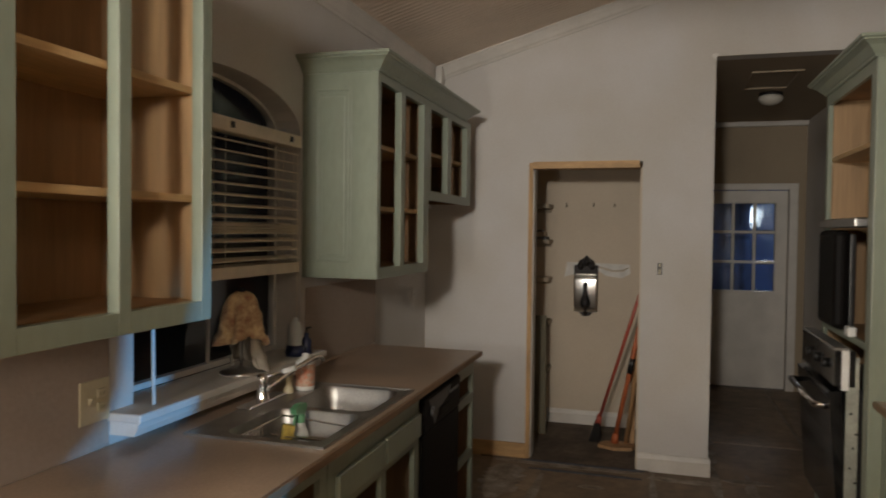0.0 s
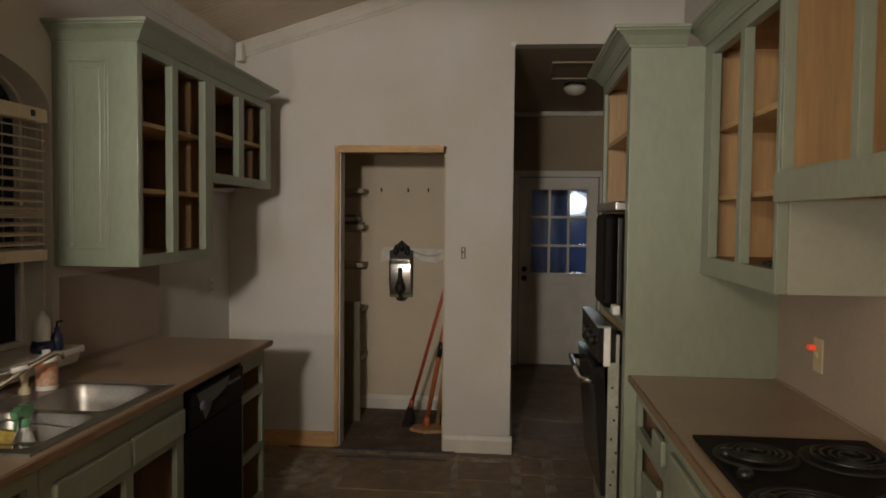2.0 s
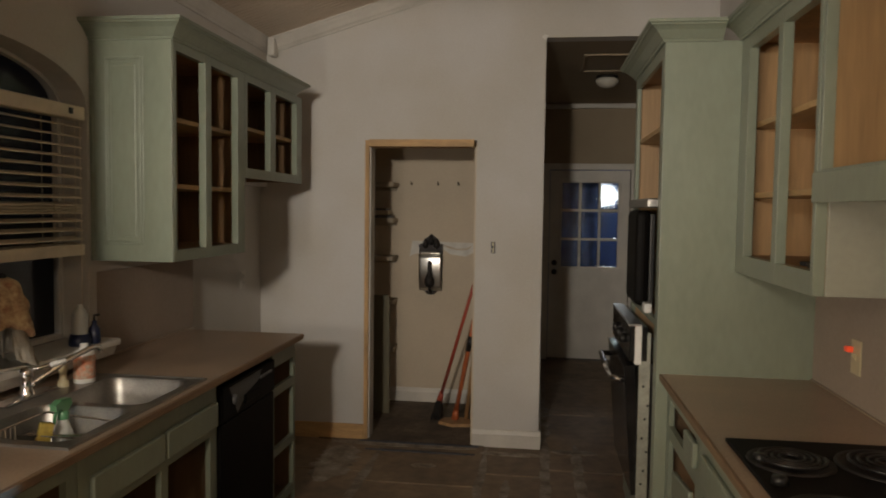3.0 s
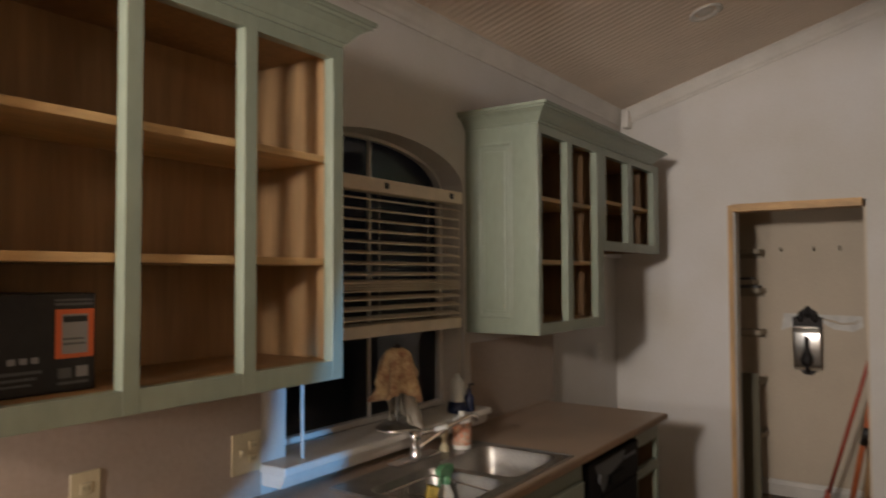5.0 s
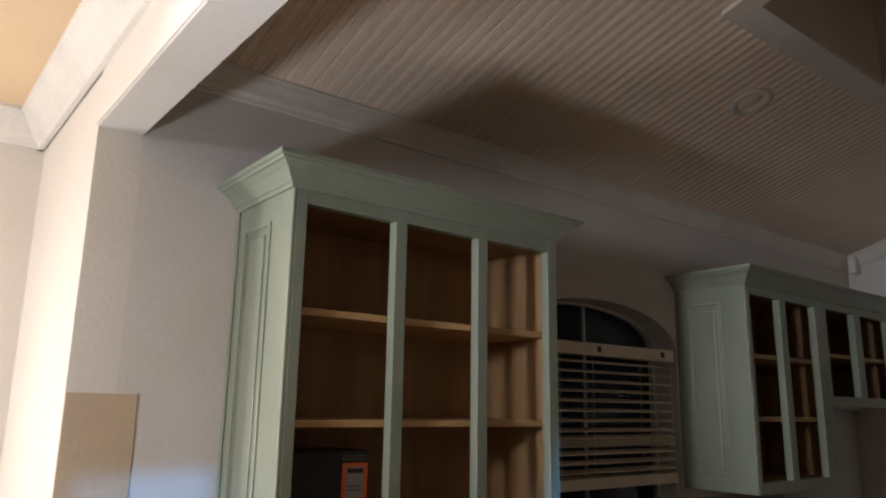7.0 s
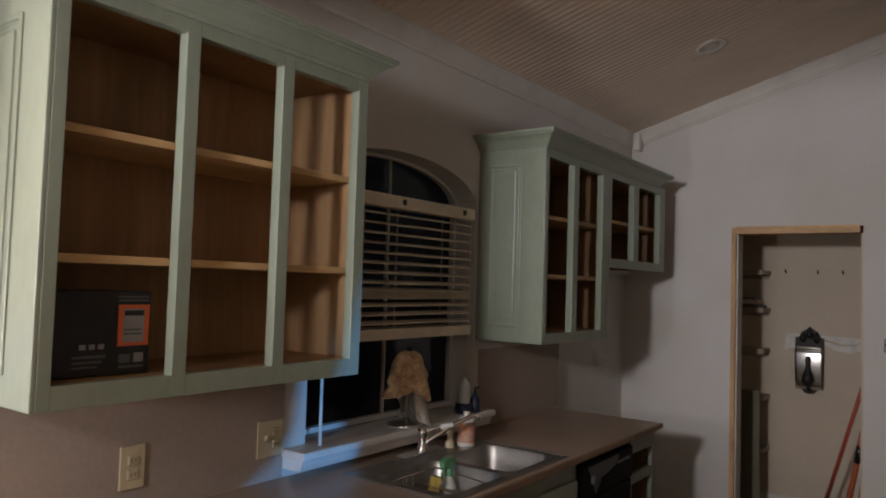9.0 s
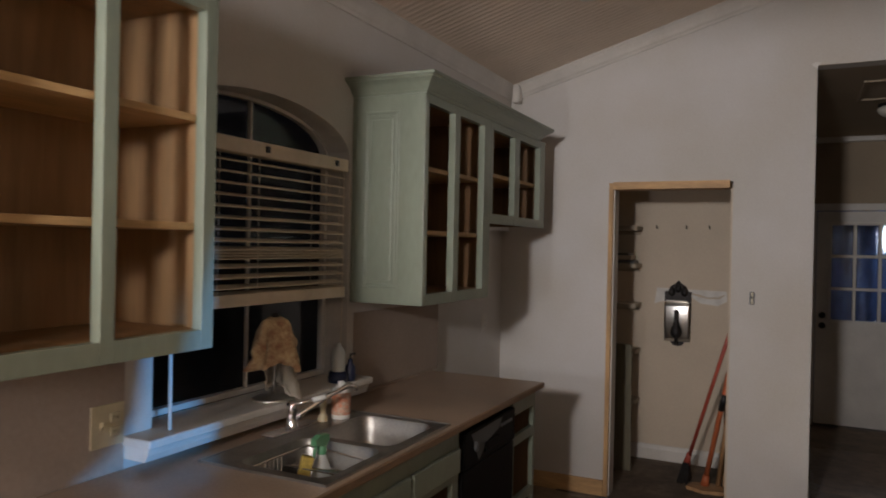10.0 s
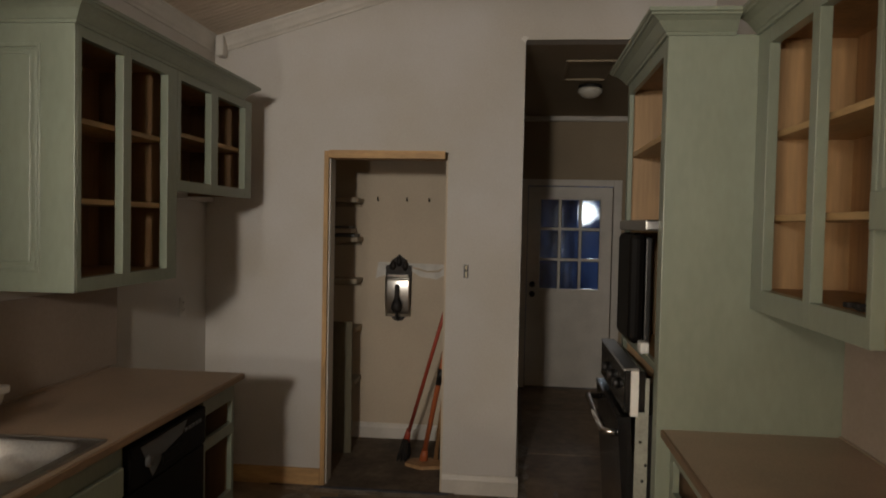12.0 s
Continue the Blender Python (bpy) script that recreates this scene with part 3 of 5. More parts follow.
grid = [[sheet.verts.new((-0.2 + 0.1 * i, 9.1 + 0.05 * math.sin(i * 1.9 + 0.3 * j) + 0.03 * math.sin(i * 0.7), -0.16 + 0.22 * j)) for j in range(12)] for i in range(14)]
for i in range(13):
    for j in range(11):
        sheet.faces.new((grid[i][j], grid[i + 1][j], grid[i + 1][j + 1], grid[i][j + 1])).smooth = True
part("sheet", sheet, TARP, tarp)
far_tarp = thing("tarp", (2.0, 17.2, -0.16), "second blue tarpaulin hung behind the yard lamp", "tarp")
sheet = bmesh.new()
grid = [[sheet.verts.new((1.1 + 0.13 * i, 17.2 + 0.09 * math.sin(i * 1.3 + 0.4 * j) + 0.05 * math.sin(i * 0.6 + j), -0.16 + 0.3 * j)) for j in range(12)] for i in range(14)]
for i in range(13):
    for j in range(11):
        sheet.faces.new((grid[i][j], grid[i + 1][j], grid[i + 1][j + 1], grid[i][j + 1])).smooth = True
part("sheet", sheet, TARP, far_tarp)
porch = thing("porch_light", (1.66, 14.9, -0.16), "bright cool lamp on a post in the dark yard", "lamp")
part("post", tube([(1.66, 14.9, -0.16), (1.66, 14.9, 1.74)], 0.03), IRON, porch)
part("bulb", turned([(0, -0.16), (0.11, -0.12), (0.16, 0), (0.11, 0.12), (0, 0.16)], 20, (1.66, 14.9, 1.87)), BULB, porch, "glowing round lamp")

# ---- cabinets ----
FACE = -1.083                      # front of the hung cabinets on the west wall


def crown_run(path, profile):
    """A moulding along a line of plan points, mitred at the corners, standing out to the line's right."""
    bm, rings = bmesh.new(), []
    pts = [Vector(p) for p in path]
    for k, p in enumerate(pts):
        ins = (p - pts[k - 1]).normalized() if k else (pts[1] - p).normalized()
        outs = (pts[k + 1] - p).normalized() if k < len(pts) - 1 else ins
        n1, n2 = Vector((ins.y, -ins.x)), Vector((outs.y, -outs.x))
        mitre = (n1 + n2) / (1 + n1.dot(n2))
        rings.append([bm.verts.new((p.x + mitre.x * d, p.y + mitre.y * d, z)) for d, z in profile])
    for a, b in zip(rings, rings[1:]):
        for j in range(len(profile)):
            m = (j + 1) % len(profile)
            bm.faces.new((a[j], a[m], b[m], b[j]))
    bm.faces.new(rings[0]), bm.faces.new(rings[-1][::-1])
    bmesh.ops.recalc_face_normals(bm, faces=bm.faces[:])
    return bm


def crown_profile(z, high=0.075, deep=0.076):
    return [(0.0, z), (0.008, z), (0.012, z + 0.010), (0.016, z + 0.012), (0.024, z + 0.022), (0.04, z + 0.040), (0.058, z + 0.052), (0.066, z + 0.054), (0.068, z + 0.060), (deep, z + 0.063), (deep, z + high), (0.0, z + high)]


def cabinet(name, label, back, face, y0, y1, z0, z1, openings, open_z, shelves, near_panel=False, group="", wood=None, side_wood=None):
    """An open-fronted cabinet: wood carcass, green face frame of stiles and rails, shelves, panelled end.
    openings: (y from, y to) between stiles; open_z: height range of the openings."""
    wood, side_wood = wood or WOOD, side_wood or SIDE_WOOD
    s = 1 if face > back else -1
    cab = thing(name, ((back + face) / 2, (y0 + y1) / 2, z0), label, "cabinet", group)
    t, fr = 0.018, 0.033

    def bx(a, b, c, d, e, f, bevel=0.0):
        return box(min(a, b), max(a, b), c, d, e, f, bevel)

    inner = face - s * fr
    part("back_panel", bx(back + s * 0.002, back + s * 0.010, y0 + t, y1 - t, z0 + 0.03, z1 - 0.01), wood, cab, "stained wood back")
    part("side", bx(back, inner, y0 + 0.002, y0 + t, z0 + 0.006, z1), side_wood, cab)
    part("side", bx(back, inner, y1 - t, y1 - 0.002, z0 + 0.006, z1), side_wood, cab)
    part("bottom", bx(back + s * 0.01, inner, y0 + t, y1 - t, open_z[0] - 0.02, open_z[0]), wood, cab)
    part("top", bx(back + s * 0.01, inner, y0 + t, y1 - t, z1 - 0.02, z1 - 0.002), wood, cab)
    for z in shelves:
        part("shelf", bx(back + s * 0.01, inner - s * 0.012, y0 + t, y1 - t, z - 0.012, z + 0.008, 0.002), SHELF, cab, "wooden shelf with a pale front edge")
    edges = [y0] + [v for o in openings for v in o] + [y1]
    for k in range(0, len(edges), 2):
        part("stile", bx(inner, face, edges[k], edges[k + 1], z0, z1, 0.0014), GREEN, cab)
    for a, b in openings:
        part("rail", bx(inner, face - s * 0.0003, a, b, z0, open_z[0], 0.0012), GREEN, cab)
        part("rail", bx(inner, face - s * 0.0003, a, b, open_z[1], z1, 0.0012), GREEN, cab)
    if near_panel:
        end = part("end_panel", bx(back, face - s * 0.0005, y0 - 0.012, y0 - 0.0002, z0, z1, 0.0025), GREEN, cab, "green panelled cabinet end")
        lo, hi = back + s * 0.060, back + s * 0.235
        za, zb = z0 + 0.068, z1 - 0.072
        raised = bmesh.new()
        for d0, d1, out in ((0.0, 0.012, 0.0172), (0.014, 0.021, 0.0146)):
            for p, q, c, d in ((lo + d0, lo + d1, za + d0, zb - d0), (hi - d1, hi - d0, za + d0, zb - d0), (lo + d1, hi - d1, za + d0, za + d1), (lo + d1, hi - d1, zb - d1, zb - d0)):
                block(raised, p, q, y0 - out, y0 - 0.0118, c, d, 0.0025)
        part("panel_moulding", raised, GREEN, end)
        part("panel_field", box(lo + 0.034, hi - 0.034, y0 - 0.0150, y0 - 0.0118, za + 0.034, zb - 0.034, 0.004), GREEN, end)
        part("scribe_strip", box(back, back + 0.016, y0 - 0.019, y0 - 0.0118, z0, z1, 0.004), GREEN, end)
    return cab


WALLS_GROUP = "doorless hung kitchen cabinets"
uc1 = cabinet("hung_cabinet", "sage green doorless wall cabinet with three open bays", WEST, FACE, 0.944, 1.926, 1.304, 2.24, [(0.974, 1.260), (1.299, 1.572), (1.612, 1.883)], (1.356, 2.199), (1.922, 1.632), True, group=WALLS_GROUP)
part("crown", crown_run([(WEST, 0.932), (FACE, 0.932), (FACE, 1.91), (WEST, 1.91)], crown_profile(2.235)), GREEN, uc1, "stepped green crown moulding")
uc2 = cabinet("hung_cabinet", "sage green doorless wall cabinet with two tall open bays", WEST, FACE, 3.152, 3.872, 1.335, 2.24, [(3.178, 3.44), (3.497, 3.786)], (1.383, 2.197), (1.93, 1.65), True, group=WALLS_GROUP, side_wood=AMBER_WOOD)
part("crown", crown_run([(WEST, 3.14), (FACE, 3.14), (FACE, 4.615), (WEST, 4.615)], crown_profile(2.235)), GREEN, uc2, "stepped green crown moulding")
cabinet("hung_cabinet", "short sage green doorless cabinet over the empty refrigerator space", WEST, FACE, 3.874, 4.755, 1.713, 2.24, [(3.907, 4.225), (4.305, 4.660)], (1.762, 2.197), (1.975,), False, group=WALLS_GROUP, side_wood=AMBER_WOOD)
RFACE = 1.165
ruc = cabinet("hung_cabinet", "sage green doorless wall cabinet with orange wood inside", EAST, RFACE, 2.524, 3.343, 1.335, 2.24, [(2.548, 2.858), (2.906, 3.238)], (1.405, 2.185), (1.905, 1.637), False, group=WALLS_GROUP)
part("end_panel", box(RFACE + 0.033, EAST, 2.5165, 2.5238, 1.335, 2.24, 0.002), PALE_END, ruc, "pale unfinished cabinet end")
hood = cabinet("hung_cabinet", "green doorless cabinet above the cooktop with a deep bottom rail", EAST, RFACE, 1.50, 2.516, 1.605, 2.24, [(1.56, 2.05), (2.085, 2.498)], (1.692, 2.185), (), False, group=WALLS_GROUP)
part("crown", crown_run([(EAST, 1.5), (RFACE, 1.5), (RFACE, 3.343)][::-1], crown_profile(2.235)), GREEN, hood, "stepped green crown moulding")
part("bottom_rail", box(RFACE - 0.014, RFACE - 0.0005, 1.49, 2.522, 1.600, 1.684, 0.003), GREEN, hood, "deep bottom rail standing proud")
knobs = thing("hinge_pins", (RFACE + 0.06, 2.66, 1.405), "small pile of loose cabinet hinges on the shelf", "hinge")
for k, (dx, dy) in enumerate(((0, 0), (0.015, 0.05), (0.03, -0.02), (0.01, 0.09))):
    part("hinge", box(RFACE + 0.04 + dx, RFACE + 0.075 + dx, 2.66 + dy, 2.69 + dy, 1.405, 1.413 + 0.006 * (k % 2), 0.003), IRON, knobs)

# tall oven cabinet
TX, TY0, TY1 = 0.875, 3.345, 4.20
tall = thing("oven_cabinet", (1.19, 3.77, 0), "tall sage green cabinet with an open top bay", "cabinet")
part("end_panel", box(TX, EAST, TY0, TY0 + 0.02, 0, 2.24, 0.003), GREEN, tall, "plain green cabinet end")
part("side", box(TX + 0.02, EAST, TY1 - 0.02, TY1, 0, 2.24), SIDE_WOOD, tall)
part("back_panel", box(EAST - 0.012, EAST - 0.002, TY0 + 0.02, TY1 - 0.02, 0.1, 2.23), WOOD, tall)
part("top", box(TX + 0.02, EAST - 0.012, TY0 + 0.02, TY1 - 0.02, 2.21, 2.235), WOOD, tall)
for z, m in ((1.62, WOOD), (1.93, SHELF), (1.12, WOOD), (0.34, WOOD), (0.10, WOOD)):
    part("shelf", box(TX + 0.022, EAST - 0.012, TY0 + 0.02, TY1 - 0.02, z - 0.02, z), m, tall)
part("stile", box(TX, TX + 0.02, TY0 + 0.02, TY0 + 0.075, 0, 2.24, 0.002), GREEN, tall)
part("stile", box(TX, TX + 0.02, TY1 - 0.045, TY1, 0, 2.24, 0.002), GREEN, tall)
part("rail", box(TX + 0.001, TX + 0.02, TY0 + 0.075, TY1 - 0.045, 2.185, 2.24, 0.002), GREEN, tall)
part("rail", box(TX + 0.001, TX + 0.02, TY0 + 0.075, TY1 - 0.045, 1.10, 1.125, 0.002), GREEN, tall)
part("drawer_front", box(TX - 0.018, TX, TY0 + 0.20, TY1 - 0.03, 0.12, 0.33, 0.005), GREEN, tall, "green drawer front")
part("crown", crown_run([(RFACE - 0.074, TY0), (TX, TY0), (TX, TY1), (EAST, TY1)][::-1], crown_profile(2.235)), GREEN, tall, "stepped green crown moulding")
part("slide_rail", box(TX - 0.050, TX - 0.004, TY0 + 0.1210, TY0 + 0.1245, 0.12, 1.06, 0.001), ZINC, tall, "pale metal mounting flange with punched holes")
for k in range(10):
    part("hole", turned([(0, 0), (0.0055, 0), (0.0055, 0.0015), (0, 0.0015)], 10), BLACK_MATT, tall).matrix_basis = Matrix.Translation((TX - 0.031 + 0.010 * (k % 3), TY0 + 0.1212, 0.19 + 0.07 * k + 0.012 * (k % 2))) @ pose(0, 0, 0, 90)

oven = thing("wall_oven", (0.99, 3.81, 0.34), "black built-in oven with steel trim pulled partly out", "oven")
part("body", box(0.84, 1.44, 3.475, 4.145, 0.341, 0.93, 0.006), BLACK_MATT, oven)
part("control_panel", box(0.782, 0.86, 3.465, 4.15, 0.935, 1.085, 0.006), BLACK, oven, "black glass control panel")
# steel end trim coloured white for the light it catches
part("trim", box(0.804, 0.832, 3.452, 3.465, 0.925, 1.088, 0.003), WHITE, oven, "steel end trim with its glare painted white")
part("trim", box(0.780, 0.835, 3.465, 4.15, 1.0855, 1.096, 0.002), STEEL, oven, "steel top trim")
oven_door = part("oven_door", prism([(0.762, 0.915), (0.81, 0.92), (0.838, 0.36), (0.805, 0.36)], "y", 3.47, 4.15), BLACK, oven, "black glass oven door slightly ajar")
part("handle", tube([(0.775, 3.52, 0.845), (0.722, 3.53, 0.85), (0.72, 3.8, 0.85), (0.722, 4.09, 0.85), (0.775, 4.10, 0.845)], 0.014, 10), CHROME, oven_door, "chrome bar handle")
for k in range(3):
    part("knob", turned([(0, 0), (0.022, 0), (0.019, 0.02), (0, 0.022)], 16), BLACK_MATT, oven).matrix_basis = Matrix.Translation((0.782, 3.62 + 0.16 * k, 1.01)) @ pose(0, 0, 0, 0, -90)

micro = thing("microwave", (1.12, 3.8, 1.12), "shallow black microwave front with a steel top strip", "microwave")
part("body", box(0.905, 0.93, 3.81, 4.14, 1.121, 1.56, 0.006), BLACK_MATT, micro)
part("door", box(0.842, 0.904, 3.80, 4.15, 1.13, 1.575, 0.025), DEEP_BLACK, micro, "black glass door")
part("trim", box(0.846, 0.90, 3.50, 4.15, 1.585, 1.625, 0.006), STEEL, micro, "steel vent strip")
part("plug", box(0.86, 0.895, 3.62, 3.69, 1.121, 1.165, 0.008), WHITE, micro, "white plastic plug block")

# ---- base units and worktops ----
CX = -0.796                        # west worktop's front edge
BX = -0.843                        # west base units' front


def base_unit(name, label, y0, y1, openings, fronts=(), group="base units under the window", s=1, face=BX, back=WEST):
    """A base unit with toe recess. openings: (y0, y1, z0, z1) holes in the face frame; fronts: drawer fronts proud of it."""
    unit = thing(name, ((face + back) / 2, (y0 + y1) / 2, 0), label, "cabinet", group)

    def bx(a, b, c, d, e, f, bevel=0.0):
        return box(min(a, b), max(a, b), c, d, e, f, bevel)

    inner = face - s * 0.02
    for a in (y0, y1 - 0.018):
        part("side", bx(back + s * 0.01, inner, a + 0.001, a + 0.017, 0.0, 0.888), SHADED_WOOD, unit)
    part("bottom", bx(back + s * 0.01, inner, y0 + 0.018, y1 - 0.018, 0.10, 0.118), SHADED_WOOD, unit)
    part("back_panel", bx(back + s * 0.002, back + s * 0.010, y0 + 0.01, y1 - 0.01, 0.1, 0.888), SHADED_WOOD, unit)
    part("toe_board", bx(face - s * 0.09, face - s * 0.075, y0 + 0.018, y1 - 0.018, 0.0, 0.10), GREEN, unit)
    ys = sorted({y0, y1} | {v for o in openings for v in o[:2]})
    zs = sorted({0.10, 0.888} | {v for o in openings for v in o[2:]})
    for a, b in zip(ys, ys[1:]):
        run = None
        for c, d in list(zip(zs, zs[1:])) + [(None, None)]:
            solid = c is not None and not any(o[0] <= a and b <= o[1] and o[2] <= c and d <= o[3] for o in openings)
            if solid:
                run = (run[0], d) if run else (c, d)
            elif run:
                part("face_frame", bx(inner, face, a, b, run[0], run[1]), GREEN, unit)
                run = None
    for a, b, c, d, tilt in fronts:
        front = bmesh.new()
        bxs = (min(face, face + s * 0.019), max(face, face + s * 0.019))
        block(front, bxs[0], bxs[1], a, b, c, d, 0.006)
        ob = part("drawer_front", front, GREEN, unit, "green drawer front with a rounded edge")
        if tilt:
            ob.matrix_basis = Matrix.Translation((face, a, c)) @ Matrix.Rotation(radians(tilt), 4, "X") @ Matrix.Translation((-face, -a, -c))
    return unit


base_unit("base_cabinet", "narrow sage green base unit with an empty drawer hole", 3.62, 3.935, [(3.645, 3.915, 0.70, 0.80), (3.645, 3.915, 0.40, 0.655), (3.645, 3.915, 0.14, 0.36)])
base_unit("sink_cabinet", "sage green sink base with false drawer fronts and no doors", 2.16, 3.02, [(2.23, 2.60, 0.14, 0.68), (2.645, 2.965, 0.14, 0.68)], [(2.208, 2.600, 0.712, 0.806, 0), (2.617, 3.0, 0.712, 0.808, 0)])
base_unit("base_cabinet", "sage green base unit without doors", 1.42, 2.155, [(1.46, 2.11, 0.14, 0.68), (1.46, 2.11, 0.725, 0.83)])
base_unit("base_cabinet", "sage green base unit without doors", 0.69, 1.415, [(0.73, 1.375, 0.14, 0.68), (0.73, 1.375, 0.725, 0.83)])
tagged(part("end_panel", box(WEST + 0.005, BX, 3.936, 3.944, 0, 0.888, 0.002), GREEN), "thin green end panel beside the refrigerator space", "panel")

top = thing("worktop", (-1.12, 2.3, 0.889), "tan brown laminate worktop with a wood front edge", "worktop")
SX0, SX1, SY0, SY1 = -1.275, -0.845, 2.125, 2.885      # sink cut-out
slab = slab_round(WEST + 0.004, CX - 0.012, 0.67, 3.946, (SX0, SX1, SY0, SY1), 0.889, 0.915)
part("slab", slab, COUNTER, top)
part("front_edge", box(CX - 0.012, CX, 0.67, 3.946, 0.889, 0.9145, 0.003), EDGE, top, "worn wood worktop edge")
part("upstand", box(WEST + 0.0035, WEST + 0.012, 3.19, 3.946, 0.915, 0.923), COUNTER, top)

rtop = thing("worktop", (1.2, 2.4, 0.889), "tan brown laminate worktop round the cooktop", "worktop")
RX = 0.888
KX0, KX1, KY0, KY1 = 0.95, 1.40, 1.74, 2.475
rslab = slab_round(RX + 0.012, EAST - 0.004, 1.0, 3.344, (KX0, KX1, KY0, KY1), 0.889, 0.915)
part("slab", rslab, COUNTER, rtop)
part("front_edge", box(RX, RX + 0.012, 1.0, 3.344, 0.889, 0.9145, 0.003), EDGE, rtop, "worn wood worktop edge")
part("upstand", box(EAST - 0.012, EAST - 0.0035, 1.0, 3.344, 0.9152, 0.922, 0.002), COUNTER, rtop, "thin pale strip along the wall")
base_unit("base_cabinet", "sage green drawer unit with missing and crooked drawers", 2.74, 3.343, [(2.80, 3.29, 0.72, 0.825), (2.80, 3.29, 0.43, 0.67), (2.80, 3.29, 0.14, 0.38)], [(2.76, 2.92, 0.735, 0.82, 0), (2.80, 3.10, 0.545, 0.64, -7)], "base units under the cooktop", -1, RX + 0.035, EAST)
base_unit("base_cabinet", "sage green base unit under the cooktop", 1.0, 2.738, [(1.06, 1.84, 0.14, 0.68), (1.90, 2.68, 0.14, 0.68)], [(1.92, 2.66, 0.735, 0.82, 0)], "base units under the cooktop", -1, RX + 0.035, EAST)

# cooktop with four coils
cook = thing("cooktop", (1.17, 2.1, 0.915), "black electric cooktop with four coil burners", "cooktop")
part("plate", box(KX0 - 0.015, KX1 + 0.015, KY0 - 0.015, KY1 + 0.015, 0.9155, 0.928, 0.004), DEEP_BLACK, cook)
for cx, cy, r in ((1.05, 2.30, 0.085), (1.29, 2.30, 0.105), (1.05, 1.95, 0.105), (1.29, 1.95, 0.085)):
    pan = part("drip_pan", turned([(r + 0.022, 0.0), (r + 0.02, 0.006), (r + 0.008, 0.004), (r * 0.5, 0.001), (0, 0.001)], 28, (cx, cy, 0.928)), IRON, cook, "dark drip pan")
    spiral = [(cx + (0.02 + (r - 0.02) * k / 90) * math.cos(k * 0.28), cy + (0.02 + (r - 0.02) * k / 90) * math.sin(k * 0.28), 0.941) for k in range(91)]
    part("coil", tube(spiral, 0.0048, 6), BLACK_MATT, pan, "black coil element")
for k in range(4):
    part("knob", turned([(0, 0), (0.02, 0), (0.017, 0.018), (0, 0.02)], 16, (0.97 + 0.002 * k, 1.80 + 0.0 + 0.16 * k + 0.02, 0.928)), BLACK_MATT, cook)

# ---- sink, tap, dishwasher ----
sink = thing("sink", (-1.06, 2.5, 0.915), "stainless steel double bowl kitchen sink", "sink")
SKX0, SKX1, SKY0, SKY1 = -1.298, -0.832, 2.105, 2.905
BOWLS = ((-1.19, -0.865, 2.145, 2.485), (-1.19, -0.865, 2.525, 2.87))
rim = bmesh.new()
for a, b, c, d in ((SKX0, BOWLS[0][0], SKY0, SKY1), (BOWLS[0][1], SKX1, SKY0, SKY1), (BOWLS[0][0], BOWLS[0][1], SKY0, BOWLS[0][2]), (BOWLS[0][0], BOWLS[0][1], BOWLS[0][3], BOWLS[1][2]), (BOWLS[0][0], BOWLS[0][1], BOWLS[1][3], SKY1)):
    block(rim, a, b, c, d, 0.9155, 0.921)
part("rim", rim, SINK, sink)
part("lip", crown_run([(SKX0, SKY0), (SKX0, SKY1), (SKX1, SKY1), (SKX1, SKY0), (SKX0, SKY0 + 0.001)], [(-0.004, 0.9155), (0.004, 0.9155), (0.003, 0.923), (-0.004, 0.9235)]), STEEL, sink)
for x0, x1, y0, y1 in BOWLS:
    bowl, loops = bmesh.new(), []
    for inset, z in ((0.0, 0.9205), (0.004, 0.912), (0.012, 0.86), (0.02, 0.775), (0.035, 0.758), (0.07, 0.752)):
        loop, r = [], 0.05
        for cx, cy, a0 in ((x1 - inset - r, y1 - inset - r, 0), (x0 + inset + r, y1 - inset - r, 90), (x0 + inset + r, y0 + inset + r, 180), (x1 - inset - r, y0 + inset + r, 270)):
            for k in range(6):
                a = radians(a0 + 18 * k)
                loop.append(bowl.verts.new((cx + r * math.cos(a), cy + r * math.sin(a), z)))
        loops.append(loop)
    for p, q in zip(loops, loops[1:]):
        for k in range(len(p)):
            m = (k + 1) % len(p)
            bowl.faces.new((p[k], p[m], q[m], q[k])).smooth = True
    bowl.faces.new(loops[-1])
    bmesh.ops.recalc_face_normals(bowl, faces=bowl.faces[:])
    for f in bowl.faces:
        f.normal_flip()
    ob = part("bowl", bowl, SINK, sink)
    part("drain", turned([(0.0, 0.0), (0.03, 0.0), (0.042, 0.003), (0.045, 0.0)], 20, ((x0 + x1) / 2, (y0 + y1) / 2, 0.753)), CHROME, ob)
    for cx, cy, sx, sy in ((x0, y0, 1, 1), (x1, y0, -1, 1), (x0, y1, 1, -1), (x1, y1, -1, -1)):
        pts = [(cx, cy)] + [(cx + sx * 0.05 * (1 - math.sin(radians(15 * k))), cy + sy * 0.05 * (1 - math.cos(radians(15 * k)))) for k in range(7)]
        part("rim_corner", prism(pts, "z", 0.9158, 0.9207), SINK, ob)
rack = thing("dish_rack", (-1.0, 2.36, 0.80), "wire rack lying in the near sink bowl", "rack")
for k in range(9):
    y = 2.335 + 0.016 * k
    part("wire", tube([(-1.16, y, 0.862), (-1.15, y, 0.868 - 0.004 * k), (-0.91, y, 0.868 - 0.004 * k), (-0.90, y, 0.862)], 0.0030, 6), CHROME, rack)
for k in range(8):
    y = 2.185 + 0.02 * k
    part("wire", tube([(-1.160, y, 0.900), (-1.156, y, 0.80), (-1.14, y, 0.775)], 0.0026, 6), CHROME, rack)
